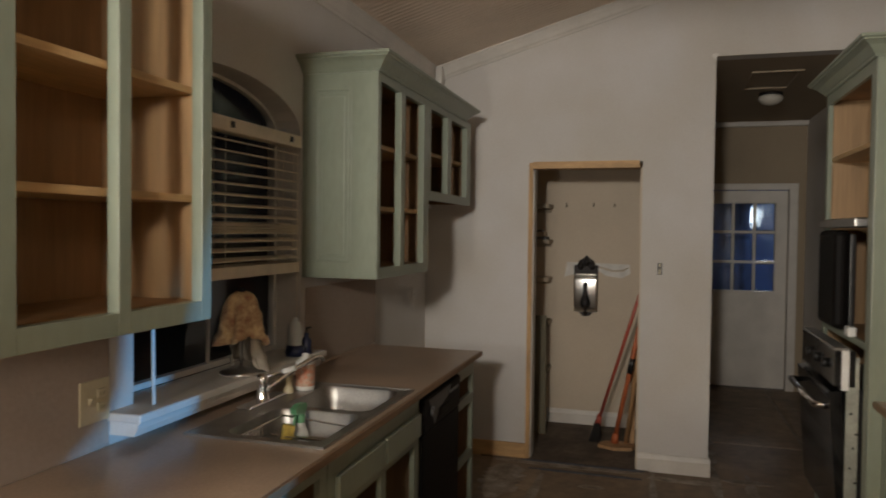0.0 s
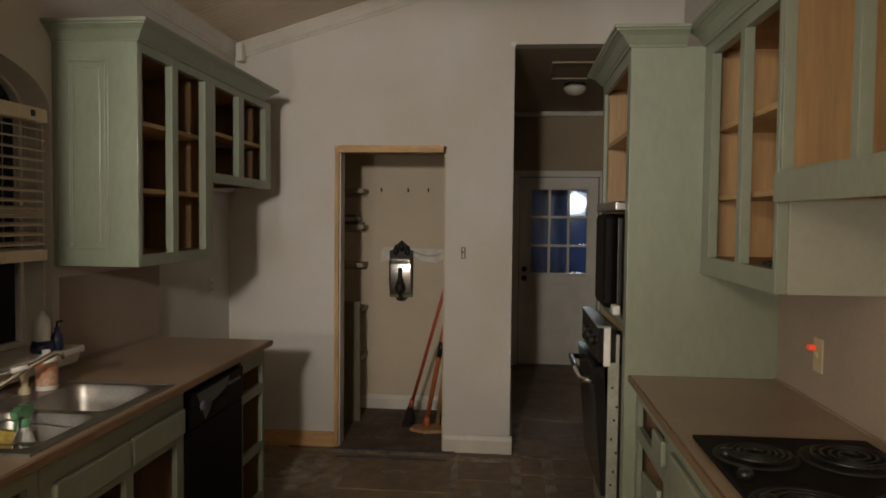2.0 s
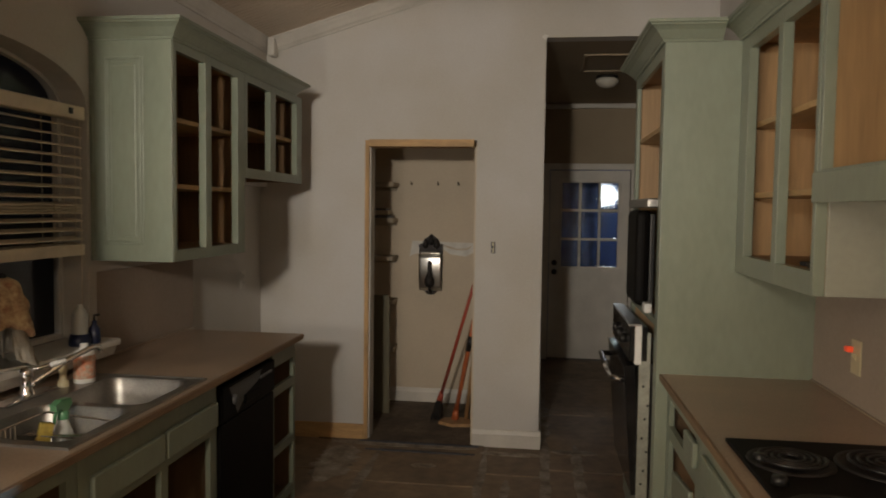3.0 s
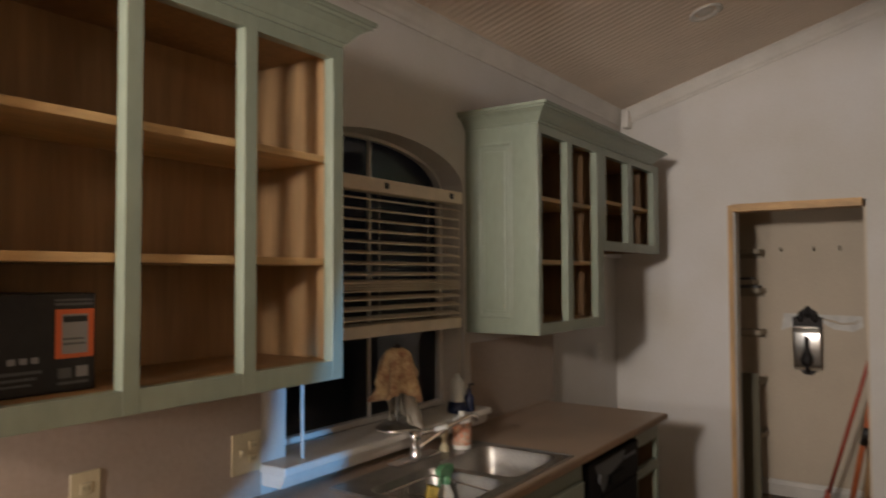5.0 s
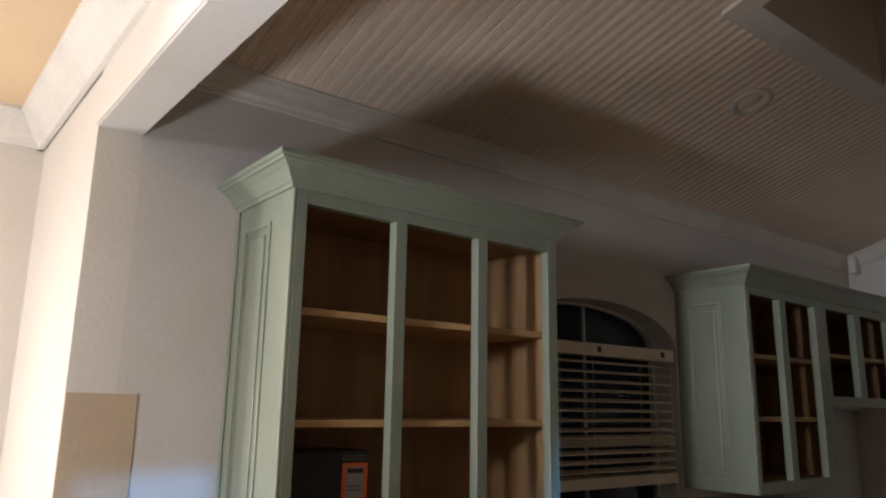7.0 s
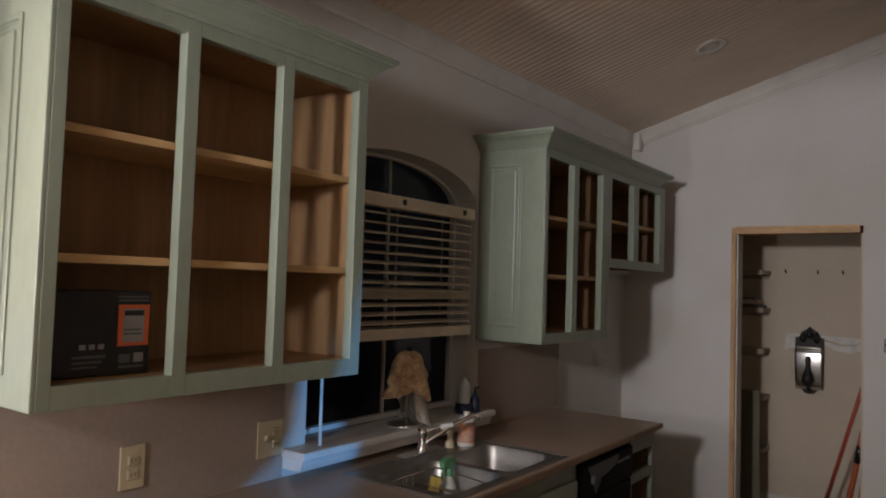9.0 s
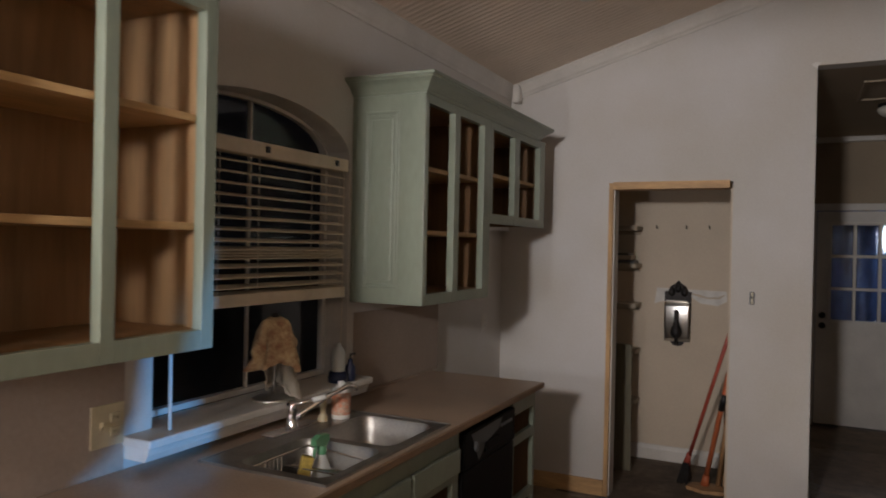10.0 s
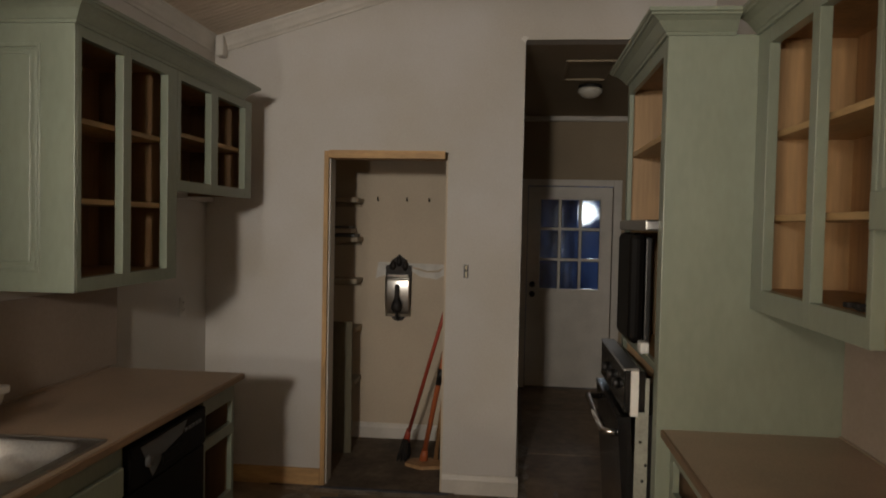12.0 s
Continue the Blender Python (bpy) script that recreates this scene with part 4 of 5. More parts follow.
part("rail", tube([(-1.160, 2.175, 0.901), (-1.160, 2.465, 0.901), (-0.90, 2.468, 0.880)], 0.0034, 6), CHROME, rack)

tap = thing("kitchen_tap", (-1.285, 2.54, 0.92), "chrome single lever kitchen tap with a long spout", "tap")
part("base_plate", box(-1.315, -1.255, 2.41, 2.67, 0.9212, 0.931, 0.005), CHROME, tap)
part("body", turned([(0.025, 0), (0.024, 0.01), (0.019, 0.02), (0.019, 0.055), (0.022, 0.062), (0.022, 0.085), (0.014, 0.093), (0, 0.095)], 24, (-1.288, 2.545, 0.93)), CHROME, tap)
part("spout", tube([(-1.288, 2.545, 0.952), (-1.265, 2.568, 0.975), (-1.20, 2.632, 1.032), (-1.15, 2.682, 1.066), (-1.138, 2.694, 1.071), (-1.128, 2.703, 1.066), (-1.124, 2.707, 1.05)], [0.0105, 0.010, 0.0095, 0.0095, 0.0095, 0.0095, 0.009], 14), CHROME, tap, "long chrome spout")
part("lever", tube([(-1.288, 2.545, 1.012), (-1.255, 2.566, 1.018), (-1.215, 2.595, 1.03)], [0.007, 0.006, 0.006], 10), CHROME, tap)
part("lever_tip", tube([(-1.228, 2.585, 1.026), (-1.19, 2.614, 1.038)], 0.010, 12), WHITE, tap, "white lever tip")
spray = thing("side_spray", (-1.268, 2.705, 0.92), "brass and chrome side spray on the sink", "spray")
part("collar", turned([(0.02, 0), (0.018, 0.02), (0.012, 0.025), (0.012, 0.05), (0.016, 0.06), (0.014, 0.085), (0, 0.09)], 16, (-1.268, 2.705, 0.9212)), IVORY, spray)

dish = thing("dishwasher", (-1.1, 3.32, 0), "black built-in dishwasher with a worn control panel", "dishwasher")
part("body", box(WEST + 0.03, BX - 0.02, 3.035, 3.608, 0.02, 0.868), BLACK_MATT, dish)
part("door", box(BX - 0.02, BX + 0.012, 3.035, 3.608, 0.10, 0.70, 0.006), DEEP_BLACK, dish, "black enamelled door")
part("control_panel", box(BX - 0.02, BX + 0.018, 3.035, 3.608, 0.705, 0.852, 0.008), DEEP_BLACK, dish)
part("latch", box(BX + 0.016, BX + 0.028, 3.24, 3.40, 0.735, 0.775, 0.006), DEEP_BLACK, dish)
for k in range(5):
    part("button", box(BX + 0.017, BX + 0.022, 3.42 + 0.03 * k, 3.44 + 0.03 * k, 0.80, 0.815, 0.002), BOX_GREY, dish)
part("worn_patch", prism([(3.10, 0.838), (3.44, 0.842), (3.40, 0.80), (3.27, 0.775), (3.18, 0.715), (3.155, 0.76)], "x", BX + 0.0175, BX + 0.0188), BOX_GREY, dish, "scuffed grey patch on the panel")
part("dial", turned([(0, 0), (0.022, 0), (0.02, 0.012), (0, 0.013)], 18), BOX_GREY, dish).matrix_basis = pose(BX + 0.016, 3.15, 0.78, 0, 90)

# ---- window blind ----
blind = thing("window_blind", (WEST + 0.01, 2.55, 1.36), "cream slatted blind half raised in the arched window", "blind")
BXC = WEST + 0.012
part("valance", box(BXC - 0.03, BXC + 0.03, WIN_Y0 - 0.02, 3.045, 1.898, 1.950, 0.004), BLIND, blind)
for y in (2.516, 2.955):
    part("bracket", box(BXC + 0.029, BXC + 0.036, y - 0.011, y + 0.011, 1.914, 1.938, 0.003), BLACK_MATT, blind, "dark square screw cap")
slats = [1.872 - 0.0395 * k for k in range(8)] + [1.566, 1.556, 1.546, 1.536, 1.505, 1.468, 1.432]
for z in slats:
    slat = bmesh.new()
    pts = [(BXC - 0.023, z + 0.006), (BXC, z + 0.001), (BXC + 0.023, z - 0.006), (BXC + 0.0235, z - 0.003), (BXC, z + 0.004), (BXC - 0.023, z + 0.009)]
    part("slat", prism(pts, "y", WIN_Y0 - 0.01, 3.035, slat), BLIND, blind)
part("bottom_rail", prism([(BXC - 0.026, 1.372), (BXC + 0.026, 1.366), (BXC + 0.028, 1.408), (BXC - 0.026, 1.416)], "y", WIN_Y0 - 0.012, 3.037), BLIND, blind, "thick bottom rail")
for y in (2.28, 2.48, 2.86, 2.985):
    for dx in (-0.024, 0.025):
        part("cord", tube([(BXC + dx, y, 1.41), (BXC + dx, y, 1.905)], 0.0012, 5), BLIND, blind)
part("pull_cord", tube([(BXC + 0.033, 3.005, 1.90), (BXC + 0.033, 3.008, 1.30), (BXC + 0.03, 3.01, 1.12)], 0.0016, 6), BLIND, blind)
part("wand", tube([(-1.372, 2.058, WIN_Z0 + 0.03), (-1.385, 2.066, 1.45), (BXC + 0.03, 2.075, 1.91)], 0.0055, 8), WHITE, blind, "thin white blind wand")

# ---- recessed ceiling lights ----
for x, y in ((-0.63, 4.12), (-0.755, 2.70)):
    can = thing("recessed_light", (x, y, ceiling_at(x)), "unlit recessed ceiling light with a white trim ring", "ceiling light", "recessed lights in the beadboard")
    m = Matrix.Translation((x, y, ceiling_at(x))) @ Matrix.Rotation(-math.atan(SLOPE), 4, "Y")
    ring = turned([(0.066, 0.008), (0.080, 0.004), (0.082, -0.007), (0.070, -0.011), (0.060, -0.006), (0.046, 0.010)], 32)
    glass = turned([(0.046, 0.008), (0.038, -0.002), (0.022, -0.008), (0, -0.010)], 28)
    for bm, name, mat in ((ring, "trim_ring", TRIM), (glass, "lens", FROST)):
        bmesh.ops.transform(bm, matrix=m, verts=bm.verts[:])
        part(name, bm, mat, can)

hall_light = thing("hall_light", (0.92, 6.45, HALL_Z), "unlit opal dome light on the hall ceiling", "ceiling light")
part("base", turned([(0, 0), (0.085, 0), (0.09, -0.012), (0.08, -0.022)], 24, (0.92, 6.45, HALL_Z)), IRON, hall_light)
part("shade", turned([(0.07, -0.02), (0.092, -0.035), (0.090, -0.055), (0.06, -0.085), (0.02, -0.097), (0, -0.099)], 28, (0.92, 6.45, HALL_Z)), FROST, hall_light, "opal glass dome")
hatch = structure("trim", box(0.685, 1.015, 5.60, 5.625, HALL_Z - 0.012, HALL_Z, 0.003), HALL_WALL, "attic hatch moulding", "moulding")
for a, b, c, d in ((0.685, 0.71, 5.625, 6.2), (0.99, 1.015, 5.625, 6.2), (0.685, 1.015, 6.2, 6.225)):
    structure("trim", box(a, b, c, d, HALL_Z - 0.012, HALL_Z, 0.003), HALL_WALL, "attic hatch moulding", "moulding")

# ---- switches and sockets ----


def wall_plate(name, label, x, y, z, wide, high, s, kind, mat=None):
    """A switch or socket plate on a wall that faces along s * x."""
    plate = thing(name, (x, y, z), label, "socket")
    part("plate", box(min(x, x + s * 0.006), max(x, x + s * 0.006), y - wide / 2, y + wide / 2, z - high / 2, z + high / 2, 0.002), mat or IVORY, plate)
    for gang in range(len(kind)):
        cy = y + (gang - (len(kind) - 1) / 2) * 0.046
        a, b = x + s * 0.0055, x + s * 0.0095
        if kind[gang] == "o":
            for dz in (-0.02, 0.02):
                face = part("receptacle", box(min(a, b), max(a, b), cy - 0.016, cy + 0.016, z + dz - 0.014, z + dz + 0.014, 0.003), mat or IVORY, plate)
                for dy in (-0.006, 0.006):
                    part("slot", box(min(b, b + s * 0.0008), max(b, b + s * 0.0008), cy + dy - 0.001, cy + dy + 0.001, z + dz - 0.005, z + dz + 0.006), BLACK_MATT, face)
        else:
            c = x + s * 0.018
            part("toggle", prism([(a, z - 0.012), (c, z + 0.006), (c, z + 0.013), (a, z + 0.012)], "y", cy - 0.004, cy + 0.004), mat or IVORY, plate)
    return plate


wall_plate("wall_switch", "ivory double plate with a switch and a socket beside the window", WEST + 0.003, 1.885, 1.058, 0.112, 0.122, 1, "so")
wall_plate("wall_socket", "ivory duplex socket under the hung cabinet", WEST + 0.003, 1.384, 1.054, 0.076, 0.122, 1, "o")
wall_plate("wall_socket", "white switch plate under the cabinet end", WEST + 0.003, 0.985, 1.055, 0.076, 0.118, 1, "s", WHITE)
wall_plate("wall_socket", "small ivory socket in the refrigerator space", WEST, 4.68, 1.11, 0.07, 0.11, 1, "o", TRIM)
pilot = wall_plate("wall_switch", "ivory switch with a glowing red pilot light above the worktop", EAST - 0.003, 2.955, 1.085, 0.072, 0.118, -1, "s")
part("pilot_light", box(EAST - 0.03, EAST - 0.008, 2.972, 2.998, 1.098, 1.117, 0.004), RED_LIGHT, pilot, "glowing red pilot lamp")

bare = thing("bare_switch", (0.10, NORTH, 1.32), "bare light switch without a plate in the gable wall", "switch")
part("box", box(0.087, 0.115, NORTH - 0.003, NORTH, 1.282, 1.358), BLACK_MATT, bare, "dark open switch box")
part("yoke", box(0.095, 0.107, NORTH - 0.010, NORTH - 0.003, 1.286, 1.354, 0.002), IVORY, bare)
part("toggle", box(0.095, 0.105, NORTH - 0.020, NORTH - 0.010, 1.318, 1.332, 0.003), BLACK_MATT, bare)

# ---- closet contents ----
structure("wall_patch", prism([(-0.612, 1.31), (-0.12, 1.30), (-0.115, 1.225), (-0.18, 1.19), (-0.30, 1.205), (-0.37, 1.25), (-0.50, 1.225), (-0.60, 1.20), (-0.632, 1.185)], "y", 6.096, 6.10), PATCH, "unpainted white strip behind the sconce", "wall")
torn = structure("wall_patch", tube([(-0.37, 6.094, 1.275), (-0.31, 6.09, 1.262), (-0.25, 6.092, 1.245), (-0.17, 6.09, 1.25), (-0.13, 6.094, 1.275)], [0.004, 0.009, 0.006, 0.008, 0.003], 6), CLOSET, "torn paint edge", "wall")
for x in (-0.62, -0.406, -0.244):
    hook = thing("coat_hook", (x, 6.1, 1.77), "small dark metal coat hook on the closet wall", "hook", "hooks in the closet")
    part("plate", box(x - 0.009, x + 0.009, 6.096, 6.10, 1.752, 1.790, 0.002), CLOSET, hook, "painted hook plate")
    part("prong", tube([(x, 6.096, 1.765), (x, 6.075, 1.755), (x, 6.06, 1.765), (x, 6.058, 1.782)], 0.004, 8), IRON, hook)

sconce = thing("wall_sconce", (-0.455, 6.09, 0.88), "ornate dark iron wall sconce with a polished curved plate", "sconce")
back_pts = [(-0.548, 0.92), (-0.51, 0.915), (-0.485, 0.885), (-0.455, 0.88), (-0.425, 0.885), (-0.40, 0.915), (-0.366, 0.92), (-0.362, 1.285), (-0.385, 1.29), (-0.40, 1.325), (-0.43, 1.345), (-0.455, 1.368), (-0.48, 1.345), (-0.51, 1.325), (-0.525, 1.29), (-0.552, 1.285)]
part("back_plate", prism(back_pts, "y", 6.072, 6.095), IRON, sconce)
bow, rows = bmesh.new(), []
for k in range(13):
    x, d = -0.546 + 0.182 * k / 12, 0.006 * math.sin(math.pi * k / 12)
    rows.append([bow.verts.new((x, 6.066 - d - 0.295 * (0.40 * u / 8 - 0.28 * (u / 8) ** 2), 0.915 + 0.295 * u / 8)) for u in range(9)])
for p, q in zip(rows, rows[1:]):
    for u in range(8):
        bow.faces.new((p[u], q[u], q[u + 1], p[u + 1])).smooth = True
# extra tilted strip, added so the plate's top shows a highlight
part("lip", prism([(6.052, 1.196), (6.010, 1.218), (6.012, 1.224), (6.056, 1.206)], "x", -0.53, -0.38), SILVER, sconce, "added strip tilted to catch a bright highlight")
part("reflector", bow, SILVER, sconce, "polished bowed metal plate").modifiers.new("thickness", "SOLIDIFY").thickness = 0.003
part("arm", turned([(0, 0), (0.03, 0.01), (0.042, 0.04), (0.035, 0.075), (0.024, 0.10), (0.017, 0.13), (0.017, 0.195), (0.012, 0.21), (0, 0.212)], 16, (-0.455, 6.0, 0.945)), IRON, sconce, "dark candle cup")
part("arm", tube([(-0.455, 6.075, 0.905), (-0.455, 6.04, 0.90), (-0.455, 6.0, 0.93), (-0.455, 6.0, 0.96)], 0.012, 8), IRON, sconce)
for dx in (-0.045, 0.0, 0.045):
    part("leaf", turned([(0, -0.03), (0.02, -0.012), (0.026, 0.01), (0.012, 0.04), (0, 0.055)], 10, (-0.455 + dx, 6.07, 1.275 + (0.03 if dx == 0 else 0))), IRON, sconce, "cast leaf ornament")

for k, z in enumerate((1.756, 1.477, 1.18, 0.834, 0.458)):
    shelf = thing("closet_shelf", (-0.9, 5.96, z), "painted closet shelf with a rounded front corner", "shelf", "closet shelves")
    pts = [(-1.06, 5.88), (-0.752, 5.88), (-0.735, 5.888), (-0.727, 5.905), (-0.727, 6.10), (-1.06, 6.10)]
    part("board", prism(pts, "z", z - 0.020, z + 0.012), SHELF_PAINT, shelf)
    part("cleat", box(-1.06, -0.74, 6.08, 6.10, z - 0.05, z - 0.020, 0.002), SHELF_PAINT, shelf)
    if k == 1:
        for n, (w, h) in enumerate(((0.24, 0.022), (0.22, 0.03), (0.20, 0.018))):
            board_ob = thing("magazine", (-0.88, 5.95, z + 0.012 + 0.03 * n), "flat dark magazine lying on the closet shelf", "magazine", "stack on the closet shelf")
            part("cover", box(-0.99, -0.99 + w, 5.895, 6.07, z + 0.0125 + 0.03 * n, z + 0.0115 + 0.03 * n + h, 0.003), BOX_GREY if n != 1 else CLOSET, board_ob)
lean = thing("leaning_board", (-0.82, 5.72, 0.006), "tall tan board leaning inside the closet", "board")
part("board", prism([(-0.95, 0.007), (-0.706, 0.007), (-0.714, 0.912), (-0.958, 0.912)], "y", 5.70, 5.718), BOARD, lean)

broom = thing("broom", (-0.32, 5.64, 0.006), "red handled broom with black bristles leaning in the closet", "broom")
part("handle", tube([(-0.305, 5.645, 0.17), (-0.15, 5.50, 0.70), (0.045, 5.33, 1.37)], 0.0125, 12), RED_WOOD, broom)
part("ferrule", tube([(-0.315, 5.65, 0.13), (-0.298, 5.64, 0.21)], [0.024, 0.016], 12), RED_WOOD, broom)
brush = bmesh.new()
rng = random.Random(5)
for k in range(120):
    a, b = rng.uniform(-1, 1), rng.uniform(-1, 1)
    x, y = -0.318 + 0.018 * a, 5.652 + 0.05 * b
    tube([(x, y, 0.145), (x + 0.02 * a - 0.015 + rng.uniform(-0.006, 0.006), y + 0.035 * b, 0.008 + rng.uniform(0, 0.01))], 0.0022, 4, brush)
tagged(part("bristles", brush, BRISTLE, broom, "black bristle bundle"), kind="stuff")
mop = thing("mop", (-0.19, 5.58, 0.006), "orange handled mop with a flat wooden head", "mop")
part("handle", tube([(-0.185, 5.57, 0.06), (-0.09, 5.47, 0.55), (0.04, 5.34, 1.25)], 0.017, 12), ORANGE_WOOD, mop)
part("grip", tube([(-0.088, 5.468, 0.56), (-0.066, 5.448, 0.67)], 0.0195, 12), BLACK_MATT, mop, "black rubber sleeve")
part("socket", tube([(-0.188, 5.573, 0.03), (-0.178, 5.563, 0.10)], [0.03, 0.02], 12), ORANGE_WOOD, mop)
part("head", prism([(-0.30, 5.50), (-0.19, 5.44), (-0.06, 5.47), (-0.04, 5.56), (-0.14, 5.63), (-0.27, 5.60)], "z", 0.0062, 0.028), TAN_WOOD, mop, "flat wooden mop head")
stick = thing("wooden_pole", (-0.11, 5.62, 0.006), "plain wooden pole leaning in the closet corner", "pole")
part("pole", tube([(-0.11, 5.60, 0.008), (0.035, 5.38, 1.2)], 0.016, 12), TAN_WOOD, stick)
stick2 = thing("wooden_pole", (-0.06, 5.60, 0.006), "short wooden batten leaning in the closet corner", "pole")
part("pole", prism([(-0.085, 5.66), (-0.05, 5.66), (-0.05, 5.68), (-0.085, 5.68)], "z", 0.0065, 0.72), TAN_WOOD, stick2)

# ---- loose things on sill and worktop ----
SILL = WIN_Z0 + 0.028
holder = thing("towel_holder", (-1.393, 2.572, SILL), "steel paper towel holder draped with cloths on the sill", "holder")
HX, HY = -1.393, 2.572
part("base", turned([(0, 0.0), (0.078, 0.0), (0.08, 0.006), (0.07, 0.012), (0.02, 0.018), (0.008, 0.03)], 28, (HX, HY, SILL)), SILVER, holder)
part("post", tube([(HX, HY, SILL + 0.01), (HX, HY, SILL + 0.30)], 0.006, 10), STEEL, holder)
part("finial", turned([(0, -0.014), (0.012, -0.008), (0.014, 0), (0.01, 0.01), (0, 0.014)], 14, (HX, HY, SILL + 0.308)), IRON, holder)
part("arm", tube([(HX + 0.0, HY - 0.045, SILL + 0.235), (HX, HY, SILL + 0.24)], 0.005, 8), IRON, holder)


def draped(name, label, mat, z_top, z_low, r_top, r_low, folds, phase, squeeze, seed, a0=0, a1=360, shift=(0, 0)):
    """A cloth hanging in folds from the top of the holder."""
    cloth = thing(name, (HX, HY, z_low), label, "cloth")
    bm, rows, rnd = bmesh.new(), [], random.Random(seed)
    wob = [rnd.uniform(-1, 1) for _ in range(60)]
    steps, n = 14, 72
    for j in range(steps + 1):
        u = j / steps
        row = []
        for k in range(n + (0 if a1 - a0 == 360 else 1)):
            a = radians(a0 + (a1 - a0) * k / n)
            fold = math.sin(folds * a + phase + 0.9 * math.sin(2.3 * a + 2 * u))
            lump = noise.noise(Vector((2.1 * math.cos(a), 2.1 * math.sin(a), 3.2 * u + seed)))
            r = r_top + (r_low - r_top) * u ** 0.42 * (1 + 0.34 * fold * u + 0.36 * lump + 0.20 * noise.noise(Vector((6.5 * math.cos(a), 6.5 * math.sin(a), 9.0 * u + seed * 1.7)))) + 0.004 * wob[(k // 2 + j * 3) % 60] * u
            drop = (z_top - z_low) * (u + 0.10 * u * u * math.sin(1.7 * a + phase) + 0.03 * u * wob[(k // 3) % 60])
            row.append(bm.verts.new((HX + shift[0] * u + r * math.cos(a) * squeeze, HY + shift[1] * u + r * math.sin(a), z_top - drop - 0.012 * (1 - (1 - u) ** 2))))
        rows.append(row)
    closed = a1 - a0 == 360
    for p, q in zip(rows, rows[1:]):
        for k in range(len(p) if closed else len(p) - 1):
            m = (k + 1) % len(p)
            bm.faces.new((p[k], p[m], q[m], q[k])).smooth = True
    ob = part("fabric", bm, mat, cloth)
    thick = ob.modifiers.new("thickness", "SOLIDIFY")
    thick.thickness = 0.003
    return cloth


draped("dish_cloth", "cream towel hanging on the towel holder", TOWEL, SILL + 0.25, SILL + 0.03, 0.03, 0.078, 5, 0.4, 0.85, 3, -28, 190, (0.01, 0.02))
draped("dish_cloth", "yellow and red patterned cloth over the towel holder", CLOTH, SILL + 0.302, SILL + 0.135, 0.022, 0.092, 6, 1.1, 0.9, 8)

bottle = thing("soap_bottle", (-1.385, 2.975, SILL), "clear soap bottle in a dark blue stand on the sill", "bottle")
part("stand", turned([(0, 0.0), (0.04, 0.0), (0.042, 0.02), (0.036, 0.045), (0, 0.046)], 20, (-1.385, 2.975, SILL)), BLUE_PLASTIC, bottle)
part("body", turned([(0.028, 0.046), (0.03, 0.06), (0.03, 0.12), (0.022, 0.14), (0.012, 0.148), (0.012, 0.16), (0, 0.162)], 20, (-1.385, 2.975, SILL)), MILKY, bottle, "milky plastic bottle")
small = thing("soap_bottle", (-1.36, 3.03, SILL), "small dark bottle with a pump top on the sill", "bottle")
part("body", turned([(0, 0), (0.022, 0.0), (0.024, 0.01), (0.022, 0.06), (0.01, 0.075), (0.01, 0.09), (0, 0.092)], 18, (-1.36, 3.03, SILL)), BLUE_PLASTIC, small)
part("pump", tube([(-1.36, 3.03, SILL + 0.088), (-1.36, 3.03, SILL + 0.112), (-1.34, 3.035, SILL + 0.115)], 0.005, 8), BLACK_MATT, small)
tin = thing("soap_dispenser", (-1.238, 2.782, 0.92), "white dispenser with an orange flowered label by the sink", "bottle")
part("body", turned([(0, 0), (0.036, 0.0), (0.037, 0.006), (0.037, 0.016)], 24, (-1.238, 2.782, 0.9212)), WHITE, tin)
part("label", turned([(0.037, 0.016), (0.0375, 0.018), (0.0375, 0.098), (0.037, 0.10)], 24, (-1.238, 2.782, 0.9212)), ORANGE_LABEL, tin, "orange flowered label")
part("shoulder", turned([(0.037, 0.10), (0.034, 0.112), (0.02, 0.122), (0.014, 0.126), (0.014, 0.14), (0, 0.142)], 24, (-1.238, 2.782, 0.9212)), WHITE, tin)

SBX, SBY, SBZ = -1.075, 2.43, 0.753
spray_b = thing("spray_bottle", (SBX, SBY, SBZ), "milky spray bottle with a green trigger standing in the sink", "bottle")
part("body", turned([(0, 0), (0.032, 0.0), (0.035, 0.01), (0.034, 0.06), (0.028, 0.10), (0.015, 0.135), (0.013, 0.15), (0, 0.151)], 22, (SBX, SBY, SBZ)), MILKY, spray_b)
part("collar", turned([(0.016, 0.14), (0.017, 0.144), (0.017, 0.164), (0.013, 0.168), (0, 0.168)], 18, (SBX, SBY, SBZ)), GREEN_PLASTIC, spray_b)
part("head", prism([(SBY - 0.045, SBZ + 0.176), (SBY - 0.05, SBZ + 0.196), (SBY - 0.02, SBZ + 0.206), (SBY + 0.024, SBZ + 0.203), (SBY + 0.03, SBZ + 0.185), (SBY + 0.012, SBZ + 0.166), (SBY - 0.012, SBZ + 0.166), (SBY - 0.02, SBZ + 0.176)], "x", SBX - 0.011, SBX + 0.011), GREEN_PLASTIC, spray_b, "green spray head")
part("trigger", tube([(SBX, SBY - 0.03, SBZ + 0.175), (SBX, SBY - 0.04, SBZ + 0.16), (SBX, SBY - 0.042, SBZ + 0.135)], 0.005, 8), GREEN_PLASTIC, spray_b)
sponge = thing("sponge", (-1.09, 2.33, 0.753), "yellow and black scouring sponge leaning in the sink", "sponge")
m = Matrix.Translation((-1.09, 2.345, 0.829)) @ Matrix.Rotation(radians(48), 4, "Z") @ Matrix.Rotation(radians(14), 4, "Y")
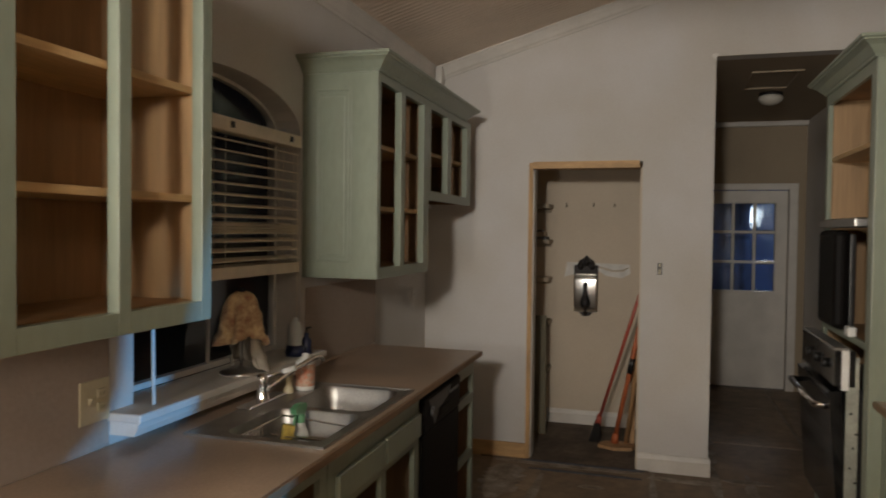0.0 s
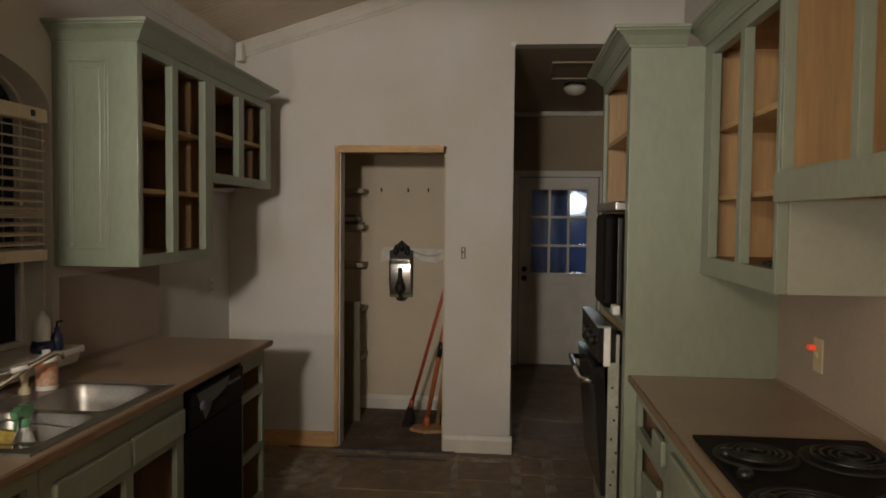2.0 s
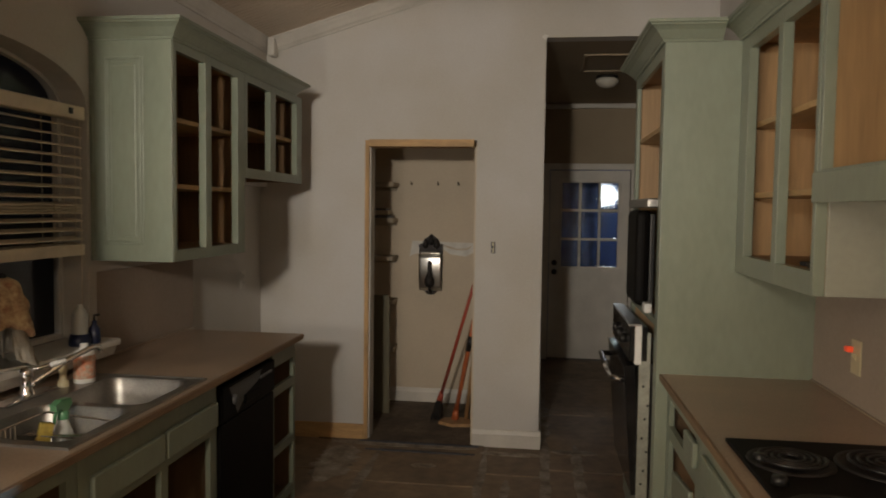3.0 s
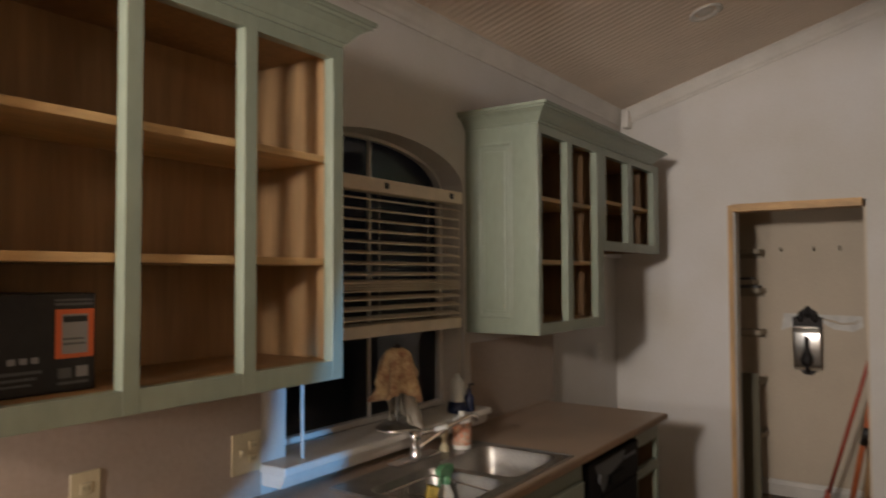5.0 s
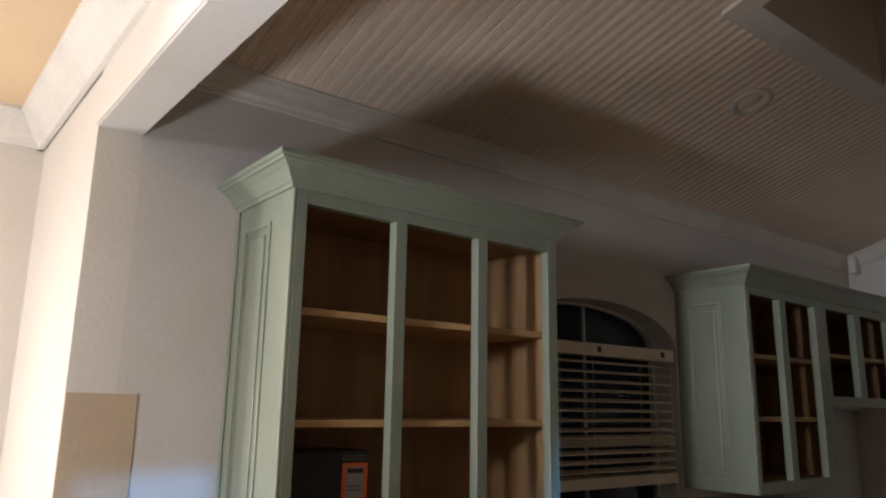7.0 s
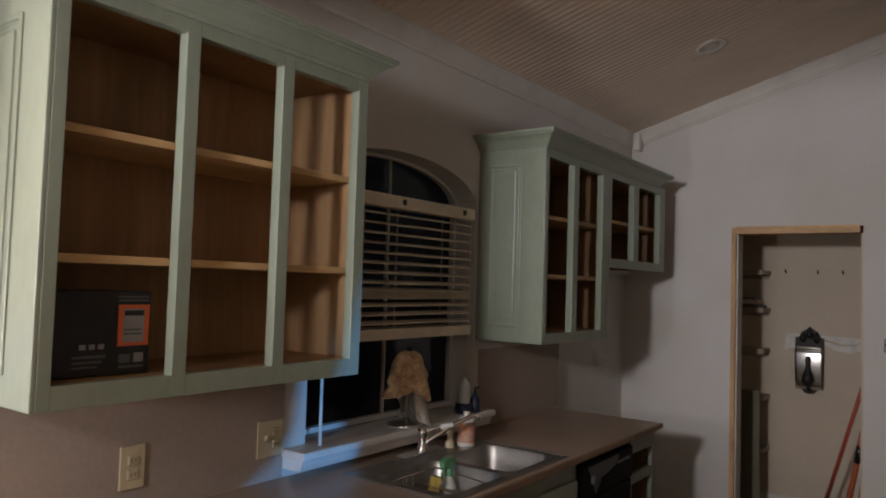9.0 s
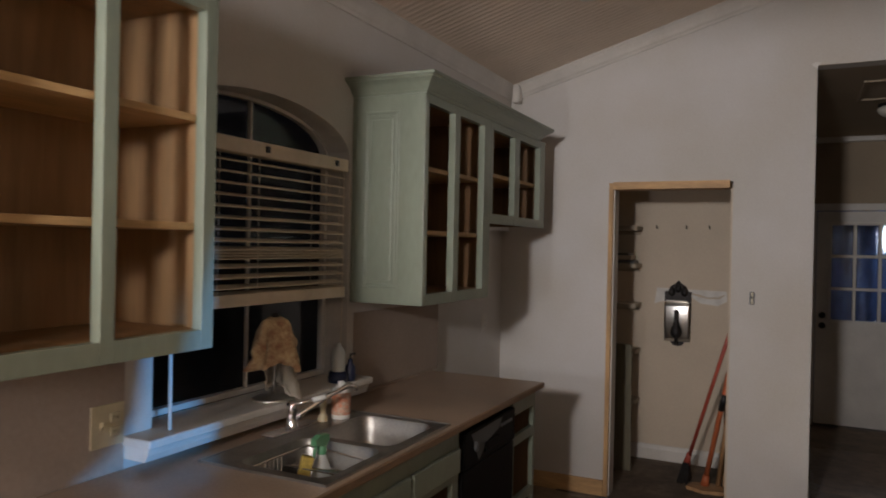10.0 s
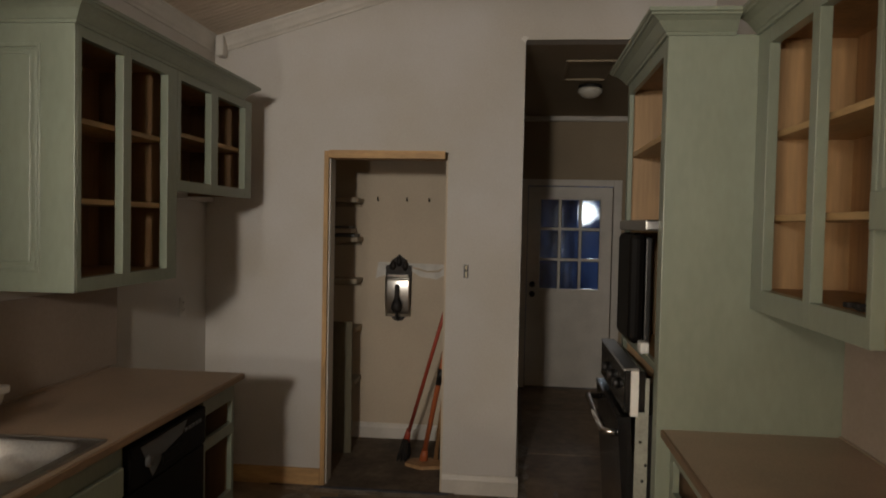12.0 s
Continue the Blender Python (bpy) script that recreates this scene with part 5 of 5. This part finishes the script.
for z0, z1, mat, name in ((-0.016, 0.008, YELLOW, "foam"), (0.0082, 0.02, BLACK_MATT, "scourer")):
    bm = box(-0.019, 0.019, z0, z1, -0.075, 0.075, 0.004)
    bmesh.ops.transform(bm, matrix=m, verts=bm.verts[:])
    part(name, bm, mat, sponge)

carton = thing("carton", (-1.25, 1.12, 1.356), "black product carton with an orange label in the cabinet", "box")
part("body", box(-1.36, -1.17, 1.012, 1.252, 1.3565, 1.556, 0.003), BOX_BLACK, carton)
orange = part("label", box(-1.1705, -1.167, 1.166, 1.246, 1.425, 1.524), BOX_ORANGE, carton, "orange printed label")
part("label_field", box(-1.1672, -1.1655, 1.178, 1.232, 1.434, 1.514), BOX_PALE, orange)
for k, (a, b, z, h, mat) in enumerate(((1.18, 1.23, 1.498, 0.012, BOX_BLACK), (1.18, 1.222, 1.462, 0.004, BOX_GREY), (1.18, 1.226, 1.452, 0.004, BOX_GREY))):
    part("print_bar", box(-1.1657, -1.1645, a, b, z, z + h), mat, orange)
for a, b, z, h, mat in ((1.165, 1.243, 1.532, 0.005, BOX_GREY), (1.165, 1.243, 1.541, 0.004, BOX_GREY), (1.06, 1.14, 1.40, 0.006, BOX_GREY), (1.06, 1.13, 1.388, 0.005, BOX_GREY), (1.06, 1.12, 1.377, 0.004, BOX_GREY), (1.172, 1.20, 1.385, 0.02, BOX_GREY), (1.21, 1.235, 1.385, 0.022, BOX_PALE), (1.172, 1.236, 1.372, 0.005, BOX_GREY), (1.075, 1.09, 1.42, 0.012, BOX_PALE), (1.098, 1.112, 1.42, 0.012, BOX_PALE), (1.12, 1.134, 1.42, 0.012, BOX_PALE)):
    part("print_bar", box(-1.1705, -1.1685, a, b, z, z + h), mat, carton)

# ---- floor boards: backer sheets laid with pale filled seams ----
XS = [-2.3, -1.98, -1.28, -0.60, 0.08, 0.46, 1.14, 1.82, 2.40]
rng = random.Random(11)
for a, b in zip(XS, XS[1:]):
    y = -6.1 + rng.uniform(0, 0.4)
    while y < 8.0:
        long = rng.choice((0.92, 1.22, 1.22, 1.52))
        y1 = min(y + long, 8.03)
        if y1 > 0.0:
            tile = bmesh.new()
            block(tile, a + 0.014, b - 0.014, y + 0.008, y1 - 0.008, -0.0118, 0.0 - rng.uniform(0.0, 0.0018))
            part("panel", tile, TILE, bpy.data.objects["floor"])
        y = y1

# ---- dried mortar smeared over the seams and thresholds, plus painted shade strips ----
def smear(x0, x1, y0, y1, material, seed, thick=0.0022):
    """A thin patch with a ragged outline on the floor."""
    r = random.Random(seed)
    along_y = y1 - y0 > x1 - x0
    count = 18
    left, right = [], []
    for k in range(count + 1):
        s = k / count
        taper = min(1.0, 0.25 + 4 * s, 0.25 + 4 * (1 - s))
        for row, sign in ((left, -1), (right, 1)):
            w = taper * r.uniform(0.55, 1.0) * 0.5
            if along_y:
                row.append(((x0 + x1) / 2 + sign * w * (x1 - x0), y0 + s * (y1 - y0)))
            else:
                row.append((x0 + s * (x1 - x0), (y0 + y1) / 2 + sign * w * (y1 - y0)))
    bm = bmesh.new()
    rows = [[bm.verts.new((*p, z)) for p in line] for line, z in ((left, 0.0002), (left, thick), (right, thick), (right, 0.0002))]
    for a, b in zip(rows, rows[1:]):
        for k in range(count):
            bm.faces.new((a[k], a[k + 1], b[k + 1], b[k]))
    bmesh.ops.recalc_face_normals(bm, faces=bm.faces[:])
    part("mortar_and_shade", bm, material, bpy.data.objects["floor"])


for n, (x0, x1, y0, y1) in enumerate(((-0.635, -0.565, 3.2, 4.95), (0.05, 0.115, 3.0, 5.0), (0.425, 0.50, 3.1, 5.4), (-0.95, 0.02, 4.97, 5.055), (0.30, 0.52, 5.12, 6.3), (-0.98, -0.68, 4.3, 4.95), (0.20, 0.27, 3.9, 4.5), (0.62, 0.70, 4.0, 5.2), (-0.35, -0.2, 4.62, 4.70), (0.05, 0.46, 4.90, 4.99), (-0.60, 0.08, 3.62, 3.69), (0.5, 0.8, 5.0, 5.09))):
    smear(x0, x1, y0, y1, DUST, 40 + n, 0.0016 + 0.00022 * n)
# blue-black strips painting the shade along the closet threshold
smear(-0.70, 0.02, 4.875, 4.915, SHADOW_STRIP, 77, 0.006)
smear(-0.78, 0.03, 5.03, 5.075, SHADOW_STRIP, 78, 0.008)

# chipped paint on the corner of the hall opening
part("chip", prism([(HALL_X - 0.030, HALL_Z + 0.004), (HALL_X - 0.012, HALL_Z + 0.020), (HALL_X + 0.020, HALL_Z + 0.012), (HALL_X + 0.006, HALL_Z + 0.0005), (HALL_X - 0.0005, HALL_Z - 0.022), (HALL_X - 0.014, HALL_Z - 0.010)], "y", NORTH - 0.0035, NORTH - 0.0005), PATCH, bpy.data.objects["wall_north"])
